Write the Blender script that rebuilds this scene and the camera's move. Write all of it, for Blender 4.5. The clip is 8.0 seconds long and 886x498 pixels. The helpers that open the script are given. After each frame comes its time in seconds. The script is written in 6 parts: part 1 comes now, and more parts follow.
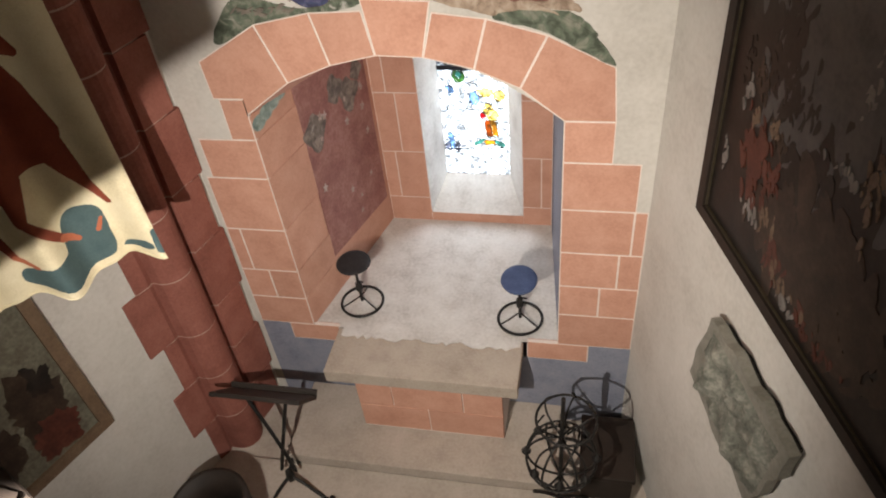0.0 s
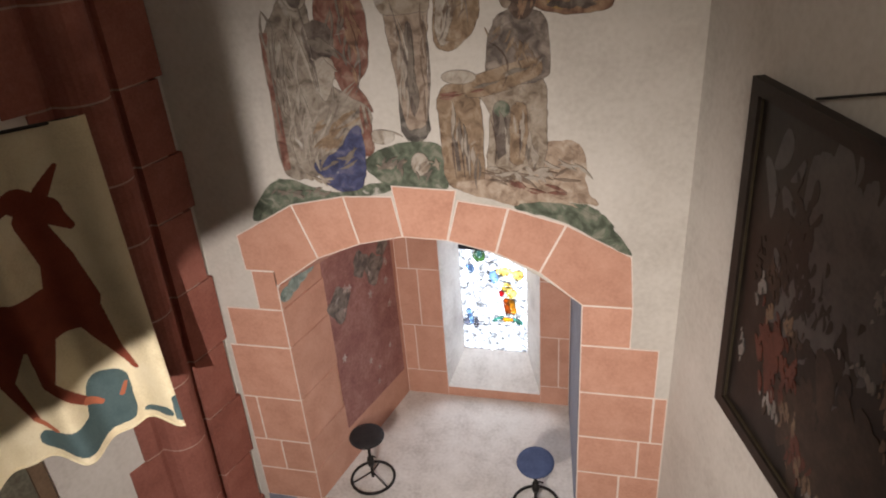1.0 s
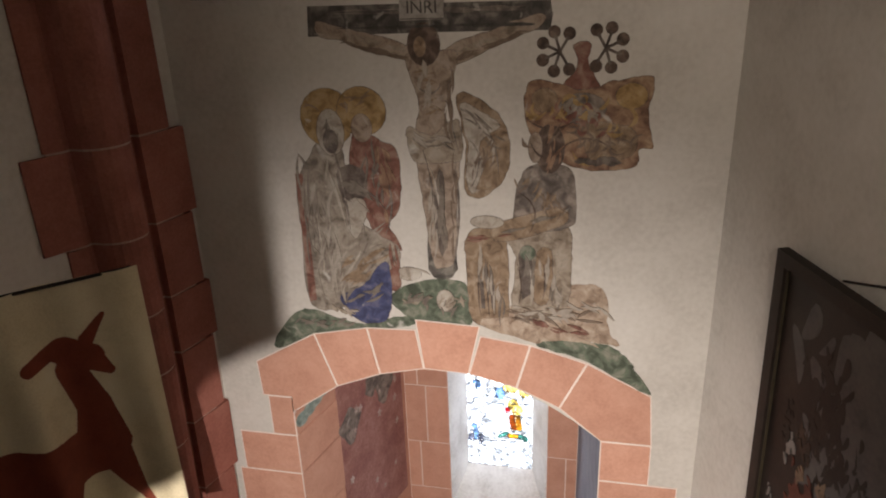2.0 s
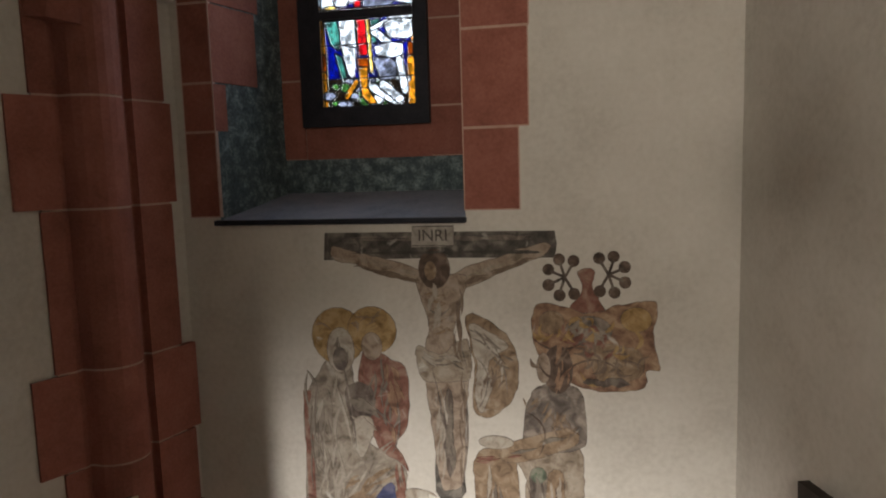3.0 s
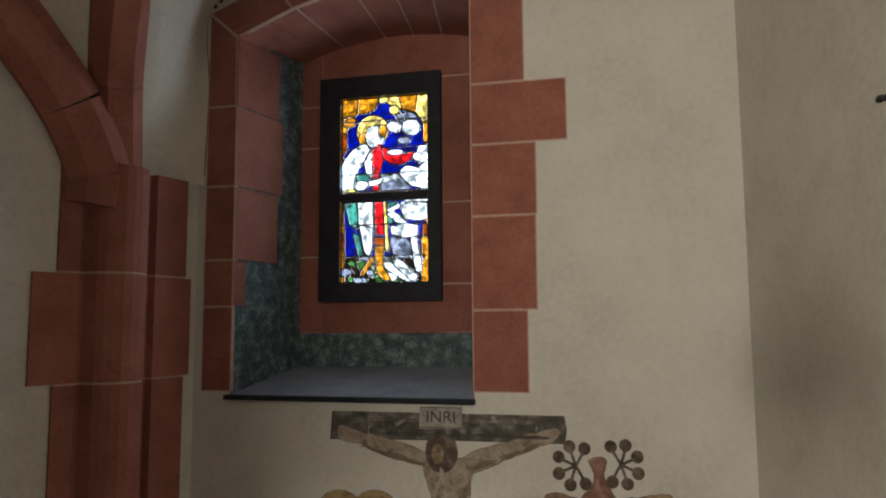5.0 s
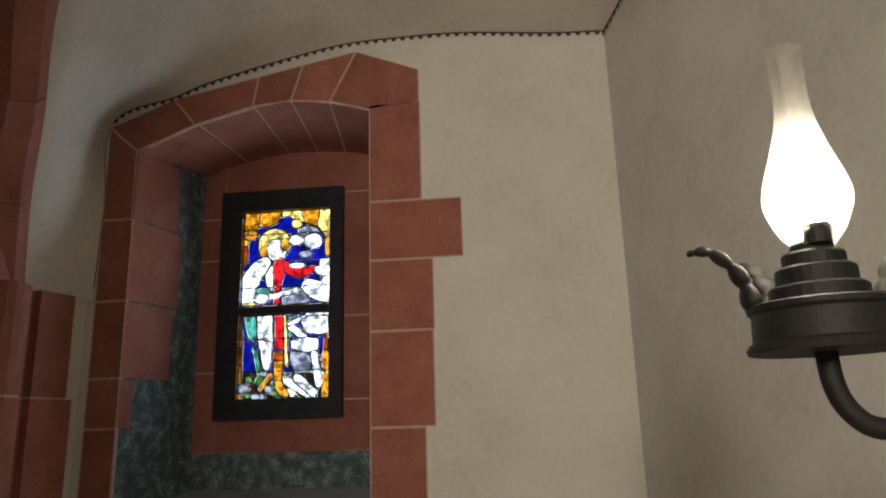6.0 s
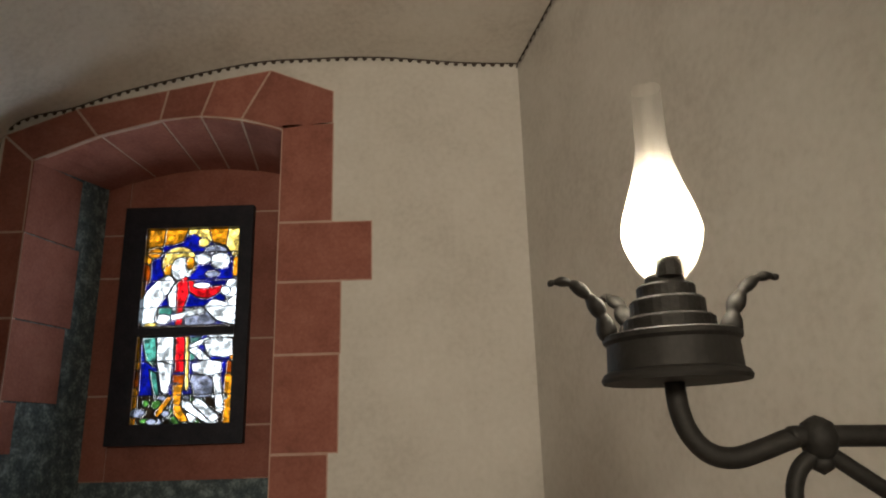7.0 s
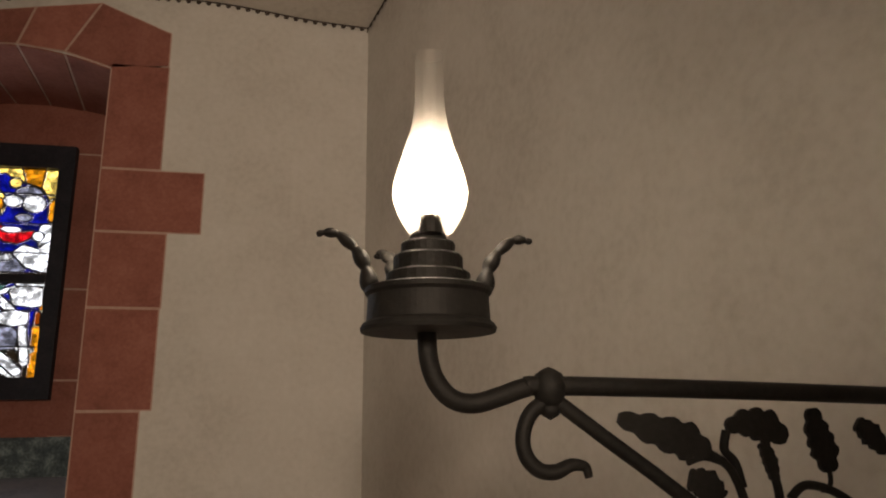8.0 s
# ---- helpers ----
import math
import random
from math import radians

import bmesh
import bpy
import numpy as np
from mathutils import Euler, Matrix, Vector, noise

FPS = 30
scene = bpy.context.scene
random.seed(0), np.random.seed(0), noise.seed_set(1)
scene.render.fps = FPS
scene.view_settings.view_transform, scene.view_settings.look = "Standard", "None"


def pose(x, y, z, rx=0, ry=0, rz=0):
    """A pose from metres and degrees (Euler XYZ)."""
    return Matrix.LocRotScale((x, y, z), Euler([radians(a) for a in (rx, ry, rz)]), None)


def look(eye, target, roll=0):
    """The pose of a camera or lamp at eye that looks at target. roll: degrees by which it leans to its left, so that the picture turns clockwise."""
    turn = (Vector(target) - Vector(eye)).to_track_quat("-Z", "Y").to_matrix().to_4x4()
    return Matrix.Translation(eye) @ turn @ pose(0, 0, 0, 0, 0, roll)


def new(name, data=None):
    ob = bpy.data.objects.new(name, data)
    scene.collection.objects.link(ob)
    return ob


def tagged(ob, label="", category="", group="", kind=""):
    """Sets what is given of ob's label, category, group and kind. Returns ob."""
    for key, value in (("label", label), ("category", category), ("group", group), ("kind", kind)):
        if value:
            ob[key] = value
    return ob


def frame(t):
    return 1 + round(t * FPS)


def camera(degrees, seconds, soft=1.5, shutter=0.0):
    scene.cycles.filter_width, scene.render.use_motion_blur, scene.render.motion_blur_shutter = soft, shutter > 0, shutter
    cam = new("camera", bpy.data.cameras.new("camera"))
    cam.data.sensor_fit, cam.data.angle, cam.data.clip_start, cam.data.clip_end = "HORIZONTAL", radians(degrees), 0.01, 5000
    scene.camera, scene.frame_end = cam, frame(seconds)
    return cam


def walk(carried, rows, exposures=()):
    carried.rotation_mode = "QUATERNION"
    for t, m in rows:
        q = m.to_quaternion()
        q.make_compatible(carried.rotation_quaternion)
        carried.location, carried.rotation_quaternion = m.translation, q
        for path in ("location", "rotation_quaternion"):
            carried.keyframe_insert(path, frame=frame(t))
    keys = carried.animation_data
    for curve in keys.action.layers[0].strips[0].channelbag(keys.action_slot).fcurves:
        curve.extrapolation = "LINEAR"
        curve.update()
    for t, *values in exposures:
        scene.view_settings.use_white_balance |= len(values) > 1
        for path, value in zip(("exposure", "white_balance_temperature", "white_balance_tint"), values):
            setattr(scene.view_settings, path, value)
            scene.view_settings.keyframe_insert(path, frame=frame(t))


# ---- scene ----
cam = camera(64.4, 8.0, soft=2.0)
PATH = [
    (0, (2.017, 0.951, 4.729), (1.633, 2.387, 3.392), -6.9),
    (0.5, (1.996, 0.92, 4.782), (1.578, 2.532, 3.674), -5.2),
    (1, (2.005, 0.907, 4.809), (1.555, 2.612, 3.864), -4.4),
    (1.2, (1.98, 0.892, 4.831), (1.536, 2.616, 3.919), -4.0),
    (2.3, (1.751, 0.906, 5.188), (1.351, 2.779, 4.609), -1.7),
    (2.5, (1.736, 0.892, 5.208), (1.338, 2.804, 4.778), -1.6),
    (3, (1.752, 0.886, 5.267), (1.343, 2.83, 5.032), -1.7),
    (3.5, (1.762, 0.876, 5.283), (1.343, 2.827, 5.156), -1.6),
    (4, (1.778, 0.882, 5.305), (1.337, 2.832, 5.243), -1.4),
    (4.5, (1.77, 0.874, 5.364), (1.325, 2.822, 5.435), -0.9),
    (4.7, (1.778, 0.871, 5.378), (1.327, 2.815, 5.511), -0.6),
    (5.8, (1.856, 0.831, 5.414), (1.531, 2.763, 5.814), -1.2),
    (6, (1.892, 0.841, 5.438), (1.682, 2.771, 5.921), -1.7),
    (6.5, (1.944, 0.854, 5.446), (1.846, 2.777, 5.989), -1.7),
    (7, (1.978, 0.856, 5.438), (1.974, 2.78, 5.983), -1.6),
    (7.5, (2.043, 0.841, 5.422), (2.177, 2.767, 5.945), -1.1),
    (8, (2.103, 0.826, 5.402), (2.485, 2.735, 5.861), -0.6),
]
EXPOSURES = [(0.0, 0.33, 6400, 9), (1.0, 0.12, 6400, 14), (2.5, 0.25, 6350, 13), (3.0, 0.42, 6250, 8), (3.5, 0.57, 6050, 4), (4.5, 0.75, 6050, 2), (6.5, 0.72, 6450, 5), (7.2, 0.55, 6750, 8), (8.0, 0.22, 7200, 16)]
walk(cam, [(t, look(eye, target, roll)) for t, eye, target, roll in PATH], EXPOSURES)

# ---- world and light ----
world = bpy.data.worlds.new("sky")
scene.world = world
world.use_nodes = True
wn = world.node_tree
bg = wn.nodes["Background"]
sky = wn.nodes.new("ShaderNodeTexSky")
sky.sky_type = "NISHITA"
sky.sun_disc = False
sky.sun_elevation = radians(35)
sky.sun_rotation = radians(180)
wn.links.new(sky.outputs["Color"], bg.inputs["Color"])
bg.inputs["Strength"].default_value = 0.1


def lamp(name, kind, m, watts, colour, **kw):
    d = bpy.data.lights.new(name, kind)
    d.energy, d.color = watts, colour
    if "radius" in kw:
        d.shadow_soft_size = kw["radius"]
    if "size" in kw:
        d.shape = "RECTANGLE"
        d.size, d.size_y = kw["size"]
    if "spot" in kw:
        d.spot_size, d.spot_blend = radians(kw["spot"]), kw.get("blend", 0.5)
    ob = new(name, d)
    ob.matrix_world = m
    return ob


# spotlight on the gallery front, and daylight in the two windows (the bracket lamp's bulb glows by itself); ROOM is an
# added fill light behind the eye, from no known lamp
SPOT = lamp("gallery_spotlight", "SPOT", look((1.20, 1.10, 3.58), (1.10, 4.0, 1.85)), 310, (1.0, 0.90, 0.80), radius=0.008, spot=108, blend=0.95)
ROOM = lamp("room_fill", "POINT", pose(1.95, -0.9, 6.1), 165, (1.0, 0.87, 0.71), radius=0.22)
DAY_UP = lamp("window_daylight_high", "AREA", look((0.62, 4.60, 6.1), (0.62, 0.0, 5.0)), 7.0, (0.74, 0.87, 1.0), size=(0.5, 1.0))
DAY_LOW = lamp("window_daylight_low", "AREA", look((1.17, 5.66, 1.9), (1.1, 3.0, 1.2)), 9, (0.92, 0.96, 1.0), size=(0.5, 1.1))


# ---- materials ----
def nodes(name):
    m = bpy.data.materials.new(name)
    m.use_nodes = True
    t = m.node_tree
    return m, t, t.nodes["Principled BSDF"]


def mottled(name, colours, scale=6.0, fine=60.0, rough=0.85, bump=0.15, metal=0.0, vary=0.0, fine_amount=0.35, spec=0.3):
    """Two scales of noise over a colour ramp, with bump; vary: brightness per object."""
    m, t, b = nodes(name)
    N, L = t.nodes, t.links
    co = N.new("ShaderNodeNewGeometry")
    big = N.new("ShaderNodeTexNoise")
    big.inputs["Scale"].default_value, big.inputs["Detail"].default_value, big.inputs["Roughness"].default_value = scale, 6, 0.62
    small = N.new("ShaderNodeTexNoise")
    small.inputs["Scale"].default_value, small.inputs["Detail"].default_value = fine, 4
    L.new(co.outputs["Position"], big.inputs["Vector"])
    L.new(co.outputs["Position"], small.inputs["Vector"])
    mix = N.new("ShaderNodeMix")
    mix.data_type = "FLOAT"
    mix.inputs[0].default_value = fine_amount
    L.new(big.outputs["Fac"], mix.inputs[2])
    L.new(small.outputs["Fac"], mix.inputs[3])
    ramp = N.new("ShaderNodeValToRGB")
    el = ramp.color_ramp.elements
    lo, hi = 0.32, 0.68
    for i, c in enumerate(colours):
        pos = lo + (hi - lo) * i / max(1, len(colours) - 1)
        e = el[i] if i < 2 else el.new(pos)
        e.position, e.color = pos, (*c, 1)
    L.new(mix.outputs[0], ramp.inputs["Fac"])
    col = ramp.outputs["Color"]
    if vary:
        info = N.new("ShaderNodeObjectInfo")
        hsv = N.new("ShaderNodeHueSaturation")
        mr = N.new("ShaderNodeMapRange")
        mr.inputs[3].default_value, mr.inputs[4].default_value = 1 - vary, 1 + vary
        L.new(info.outputs["Random"], mr.inputs[0])
        L.new(mr.outputs[0], hsv.inputs["Value"])
        L.new(col, hsv.inputs["Color"])
        col = hsv.outputs["Color"]
    L.new(col, b.inputs["Base Color"])
    b.inputs["Roughness"].default_value, b.inputs["Metallic"].default_value = rough, metal
    b.inputs["Specular IOR Level"].default_value = spec
    if bump:
        bp = N.new("ShaderNodeBump")
        bp.inputs["Strength"].default_value, bp.inputs["Distance"].default_value = bump, 0.01
        L.new(mix.outputs[0], bp.inputs["Height"])
        L.new(bp.outputs["Normal"], b.inputs["Normal"])
    return m


def tinted_glass(name, colour, clear=0.85):
    """Coloured window glass: daylight behind shows through it, tinted and streaked."""
    m, t, b = nodes(name)
    N, L = t.nodes, t.links
    out = N["Material Output"]
    geo = N.new("ShaderNodeNewGeometry")
    nz = N.new("ShaderNodeTexNoise")
    nz.inputs["Scale"].default_value, nz.inputs["Detail"].default_value = 26, 6
    L.new(geo.outputs["Position"], nz.inputs["Vector"])
    rp = N.new("ShaderNodeValToRGB")
    rp.color_ramp.elements[0].position, rp.color_ramp.elements[1].position = 0.36, 0.60
    dark = tuple(c * 0.36 for c in colour)
    rp.color_ramp.elements[0].color, rp.color_ramp.elements[1].color = (*dark, 1), (*colour, 1)
    L.new(nz.outputs["Fac"], rp.inputs["Fac"])
    ln = N.new("ShaderNodeTexNoise")
    ln.inputs["Scale"].default_value, ln.inputs["Detail"].default_value, ln.inputs["Distortion"].default_value = 19, 3, 1.4
    L.new(geo.outputs["Position"], ln.inputs["Vector"])
    lr = N.new("ShaderNodeValToRGB")
    lr.color_ramp.elements[0].position, lr.color_ramp.elements[1].position = 0.0, 1.0
    lr.color_ramp.elements[0].color = lr.color_ramp.elements[1].color = (1, 1, 1, 1)
    for mid, half in ((0.42, 0.010), (0.50, 0.012), (0.585, 0.010)):
        for at, tone in ((mid - half, 1.0), (mid, 0.14), (mid + half, 1.0)):
            lr.color_ramp.elements.new(at).color = (tone, tone, tone, 1)
    L.new(ln.outputs["Fac"], lr.inputs["Fac"])
    mul = N.new("ShaderNodeMix")
    mul.data_type, mul.blend_type = "RGBA", "MULTIPLY"
    mul.inputs[0].default_value = 1.0
    L.new(rp.outputs["Color"], mul.inputs[6])
    L.new(lr.outputs["Color"], mul.inputs[7])
    tr = N.new("ShaderNodeBsdfTransparent")
    L.new(mul.outputs[2], tr.inputs["Color"])
    gl = N.new("ShaderNodeBsdfGlossy")
    gl.inputs["Roughness"].default_value = 0.1
    mx = N.new("ShaderNodeMixShader")
    mx.inputs["Fac"].default_value = 0.05
    L.new(tr.outputs[0], mx.inputs[1])
    L.new(gl.outputs[0], mx.inputs[2])
    L.new(mx.outputs[0], out.inputs["Surface"])
    return m


def glow(name, colour, strength):
    m, t, b = nodes(name)
    b.inputs["Base Color"].default_value = (*colour, 1)
    b.inputs["Emission Color"].default_value, b.inputs["Emission Strength"].default_value = (*colour, 1), strength
    return m


PLASTER = mottled("lime_plaster", [(0.475, 0.447, 0.405), (0.57, 0.543, 0.498), (0.63, 0.604, 0.562)], 2.6, 38, 0.92, 0.3)
VAULT = mottled("vault_plaster", [(0.44, 0.40, 0.35), (0.55, 0.51, 0.455), (0.60, 0.565, 0.51)], 2.2, 40, 0.92, 0.15)
SAND = mottled("red_sandstone", [(0.46, 0.235, 0.165), (0.55, 0.30, 0.215), (0.61, 0.35, 0.26)], 5, 70, 0.85, 0.12, vary=0.07)
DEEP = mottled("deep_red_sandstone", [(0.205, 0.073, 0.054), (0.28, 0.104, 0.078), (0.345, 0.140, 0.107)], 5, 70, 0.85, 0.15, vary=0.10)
DULLMORTAR = mottled("reddish_mortar", [(0.40, 0.25, 0.20), (0.52, 0.37, 0.31)], 20, 90, 0.9, 0.1)
MORTAR = mottled("pale_mortar", [(0.70, 0.58, 0.51), (0.82, 0.74, 0.68)], 20, 90, 0.9, 0.1)
SLATE = mottled("blue_grey_wash", [(0.17, 0.18, 0.235), (0.235, 0.25, 0.31), (0.29, 0.295, 0.345)], 6, 60, 0.9, 0.1)
FLOOR = mottled("worn_stone", [(0.34, 0.29, 0.245), (0.43, 0.375, 0.32), (0.50, 0.44, 0.385)], 4, 50, 0.8, 0.15)
PALE = mottled("pale_worn_stone", [(0.44, 0.41, 0.38), (0.60, 0.575, 0.545), (0.70, 0.68, 0.65)], 4.5, 45, 0.8, 0.2)
MENSA = mottled("grey_beige_stone", [(0.33, 0.275, 0.225), (0.42, 0.36, 0.30), (0.47, 0.41, 0.345)], 5, 60, 0.8, 0.12)
LAMPIRON = mottled("lamp_iron", [(0.011, 0.010, 0.009), (0.024, 0.022, 0.020)], 20, 120, 0.62, 0.2, metal=0.3, spec=0.25)
IRON = mottled("black_iron", [(0.018, 0.017, 0.016), (0.04, 0.037, 0.034)], 20, 120, 0.55, 0.2, metal=0.6)
DARKIRON = mottled("window_iron", [(0.012, 0.013, 0.018), (0.03, 0.03, 0.04)], 12, 90, 0.6, 0.1, metal=0.3)
WOOD = mottled("dark_wood", [(0.012, 0.009, 0.007), (0.032, 0.022, 0.017)], 8, 70, 0.6, 0.15)
OAK = mottled("brown_wood", [(0.10, 0.065, 0.04), (0.18, 0.12, 0.075)], 8, 60, 0.6, 0.2)
BLUE = mottled("blue_cushion", [(0.05, 0.075, 0.16), (0.085, 0.12, 0.24)], 14, 90, 0.8, 0.1)
BLACK = mottled("black_cloth", [(0.014, 0.013, 0.015), (0.035, 0.032, 0.034)], 14, 90, 0.75, 0.1)
LEAD = mottled("lead", [(0.01, 0.01, 0.012), (0.025, 0.025, 0.03)], 30, 120, 0.7, 0.0, metal=0.2)


def fresco(name, colours, lines=0.16, wear=0.69):
    """Old wall paint: broken tones, dark drawn lines, patches worn down to the plaster."""
    m, t, b = nodes("fresco_" + name)
    N, L = t.nodes, t.links
    geo = N.new("ShaderNodeNewGeometry")

    def field(scale, detail, dist):
        n = N.new("ShaderNodeTexNoise")
        n.inputs["Scale"].default_value, n.inputs["Detail"].default_value, n.inputs["Distortion"].default_value = scale, detail, dist
        L.new(geo.outputs["Position"], n.inputs["Vector"])
        return n.outputs["Fac"]

    def ramp(fac, stops):
        r = N.new("ShaderNodeValToRGB")
        e = r.color_ramp.elements
        for i, (p, c) in enumerate(stops):
            s = e[i] if i < 2 else e.new(p)
            s.position, s.color = p, (*c, 1)
        L.new(fac, r.inputs["Fac"])
        return r.outputs["Color"]

    def mix(kind, fac, a, c):
        x = N.new("ShaderNodeMix")
        x.data_type, x.blend_type = "RGBA", kind
        if isinstance(fac, float):
            x.inputs[0].default_value = fac
        else:
            L.new(fac, x.inputs[0])
        for k, v in ((6, a), (7, c)):
            if isinstance(v, tuple):
                x.inputs[k].default_value = (*v, 1)
            else:
                L.new(v, x.inputs[k])
        return x.outputs[2]

    n = len(colours)
    base = ramp(field(17, 7, 0.7), [(0.33 + 0.34 * i / (n - 1), c) for i, c in enumerate(colours)])
    w = (1.0, 1.0, 1.0)
    k = (0.30, 0.27, 0.25)
    drawn = ramp(field(7, 4, 1.6), [(0.455, w), (0.475, k), (0.495, w), (0.56, w), (0.575, k), (0.59, w)])
    worn = ramp(field(11, 9, 0.6), [(wear - 0.05, (0.0, 0.0, 0.0)), (wear + 0.06, (0.85, 0.85, 0.85))])
    col = mix("MULTIPLY", 0.0 + lines * 2, base, drawn)
    col = mix("MIX", worn, col, (0.54, 0.515, 0.47))
    L.new(col, b.inputs["Base Color"])
    b.inputs["Roughness"].default_value = 0.93
    return m


# ---- building helpers ----
def part(name, bm, material, parent=None, label="", smooth=False):
    me = bpy.data.meshes.new(name)
    bmesh.ops.recalc_face_normals(bm, faces=bm.faces)
    bm.to_mesh(me)
    bm.free()
    me.materials.append(material)
    if smooth:
        for p in me.polygons:
            p.use_smooth = True
    ob = new(name, me)
    if parent is not None:
        ob.parent = parent
        ob.matrix_parent_inverse = parent.matrix_world.inverted()
    if label:
        ob["label"] = label
    return ob


def holder(name, x=0, y=0, z=0, rz=0):
    ob = new(name)
    ob.matrix_world = pose(x, y, z, 0, 0, rz)
    bpy.context.view_layer.update()
    return ob


def add_prism(bm, outline, a, b):
    """A solid between the outline at the mapping a and at the mapping b (both take a 2D point to a 3D one)."""
    n = len(outline)
    va = [bm.verts.new(a(p)) for p in outline]
    vb = [bm.verts.new(b(p)) for p in outline]
    bm.faces.new(va)
    bm.faces.new(list(reversed(vb)))
    for i in range(n):
        j = (i + 1) % n
        bm.faces.new((va[j], va[i], vb[i], vb[j]))
    return bm


def xz(y):
    return lambda p: (p[0], y, p[1])


def xy(z):
    return lambda p: (p[0], p[1], z)


def slab_xz(outline, y0, y1):
    return add_prism(bmesh.new(), outline, xz(y0), xz(y1))


def add_box(bm, x0, x1, y0, y1, z0, z1, bevel=0.0):
    s = add_prism(bm, [(x0, y0), (x1, y0), (x1, y1), (x0, y1)], xy(z0), xy(z1))
    return s


def box(x0, x1, y0, y1, z0, z1, bevel=0.0):
    bm = bmesh.new()
    add_box(bm, x0, x1, y0, y1, z0, z1)
    if bevel:
        bmesh.ops.recalc_face_normals(bm, faces=bm.faces)
        bmesh.ops.bevel(bm, geom=bm.edges[:], offset=bevel, segments=2, affect="EDGES", profile=0.6)
    return bm


def add_tube(bm, pts, radius, seg=10, caps=True):
    """A tube along the points; radius: one number or one for each point."""
    pts = [Vector(p) for p in pts]
    rad = radius if isinstance(radius, (list, tuple)) else [radius] * len(pts)
    rings = []
    up = Vector((0, 0, 1))
    for i, p in enumerate(pts):
        d = (pts[min(i + 1, len(pts) - 1)] - pts[max(i - 1, 0)]).normalized()
        u = up - d * up.dot(d)
        if u.length < 0.2:
            u = Vector((0, 1, 0)) - d * d.y
        u.normalize()
        v = d.cross(u)
        up = u
        rings.append([bm.verts.new(p + (u * math.cos(2 * math.pi * k / seg) + v * math.sin(2 * math.pi * k / seg)) * rad[i]) for k in range(seg)])
    for a, b in zip(rings, rings[1:]):
        for k in range(seg):
            bm.faces.new((a[k], a[(k + 1) % seg], b[(k + 1) % seg], b[k]))
    if caps:
        bm.faces.new(list(reversed(rings[0])))
        bm.faces.new(rings[-1])
    return bm


def tube(pts, radius, seg=10):
    return add_tube(bmesh.new(), pts, radius, seg)


def ring_pts(c, r, n=32, tilt=None):
    m = tilt or Matrix.Identity(3)
    return [Vector(c) + m @ Vector((r * math.cos(2 * math.pi * k / n), r * math.sin(2 * math.pi * k / n), 0)) for k in range(n + 1)]


def add_lathe(bm, profile, c=(0, 0, 0), seg=32):
    rings = []
    for r, z in profile:
        rings.append([bm.verts.new((c[0] + r * math.cos(2 * math.pi * k / seg), c[1] + r * math.sin(2 * math.pi * k / seg), c[2] + z)) for k in range(seg)])
    for a, b in zip(rings, rings[1:]):
        for k in range(seg):
            bm.faces.new((a[k], a[(k + 1) % seg], b[(k + 1) % seg], b[k]))
    return bm


def smooth_line(pts, n=8):
    """A smooth line through the points."""
    pts = [Vector(p) for p in pts]
    out = []
    for i in range(len(pts) - 1):
        p0, p1, p2, p3 = pts[max(i - 1, 0)], pts[i], pts[i + 1], pts[min(i + 2, len(pts) - 1)]
        for k in range(n):
            t = k / n
            out.append(0.5 * (2 * p1 + (p2 - p0) * t + (2 * p0 - 5 * p1 + 4 * p2 - p3) * t * t + (3 * p1 - p0 - 3 * p2 + p3) * t ** 3))
    out.append(pts[-1])
    return out


def inset(poly, d):
    """The convex outline drawn in by d."""
    n = len(poly)
    area = sum(poly[i][0] * poly[(i + 1) % n][1] - poly[(i + 1) % n][0] * poly[i][1] for i in range(n))
    s = 1 if area > 0 else -1
    out = []
    for i in range(n):
        a, b, c = Vector(poly[i - 1]), Vector(poly[i]), Vector(poly[(i + 1) % n])
        d1, d2 = (b - a).normalized(), (c - b).normalized()
        n1, n2 = Vector((-d1.y, d1.x)) * s, Vector((-d2.y, d2.x)) * s
        k = n1 + n2
        k = k / max(0.35, k.dot(n1)) if k.length > 1e-6 else n1
        out.append((b.x + k.x * d, b.y + k.y * d))
    return out


# ---- the room ----
NY = 4.0                      # face of the altar wall
EC = Vector((2.37, NY))       # its two corners
WC = Vector((-0.20, NY))
EDIR = Vector((math.sin(radians(17)), -math.cos(radians(17))))
WDIR = Vector((-math.sin(radians(20.8)), -math.cos(radians(20.8))))
NICHE_Z, PLAT_Z, FLOOR_Z = 1.087, 0.42, 0.25
TOP = 8.6


def east(s, off=0.0):
    """A plan point s metres along the splayed east wall, off metres into the room."""
    p = EC + EDIR * s + Vector((-math.cos(radians(17)), -math.sin(radians(17)))) * off
    return p.x, p.y


def west(s, off=0.0):
    p = WC + WDIR * s + Vector((math.cos(radians(20.8)), -math.sin(radians(20.8)))) * off
    return p.x, p.y


def arc(xa, za, xb, zb, rise, n=12):
    """Points of a shallow arch from (xa, za) to (xb, zb)."""
    out = []
    for k in range(n + 1):
        t = k / n
        out.append((xa + (xb - xa) * t, za + (zb - za) * t + rise * (1 - (2 * t - 1) ** 2)))
    return out


N_ARCH = arc(0.20, 2.80, 1.905, 2.80, 0.36)       # soffit of the altar niche
W_ARCH = arc(0.0, 6.83, 1.205, 6.955, 0.14)       # soffit of the window above


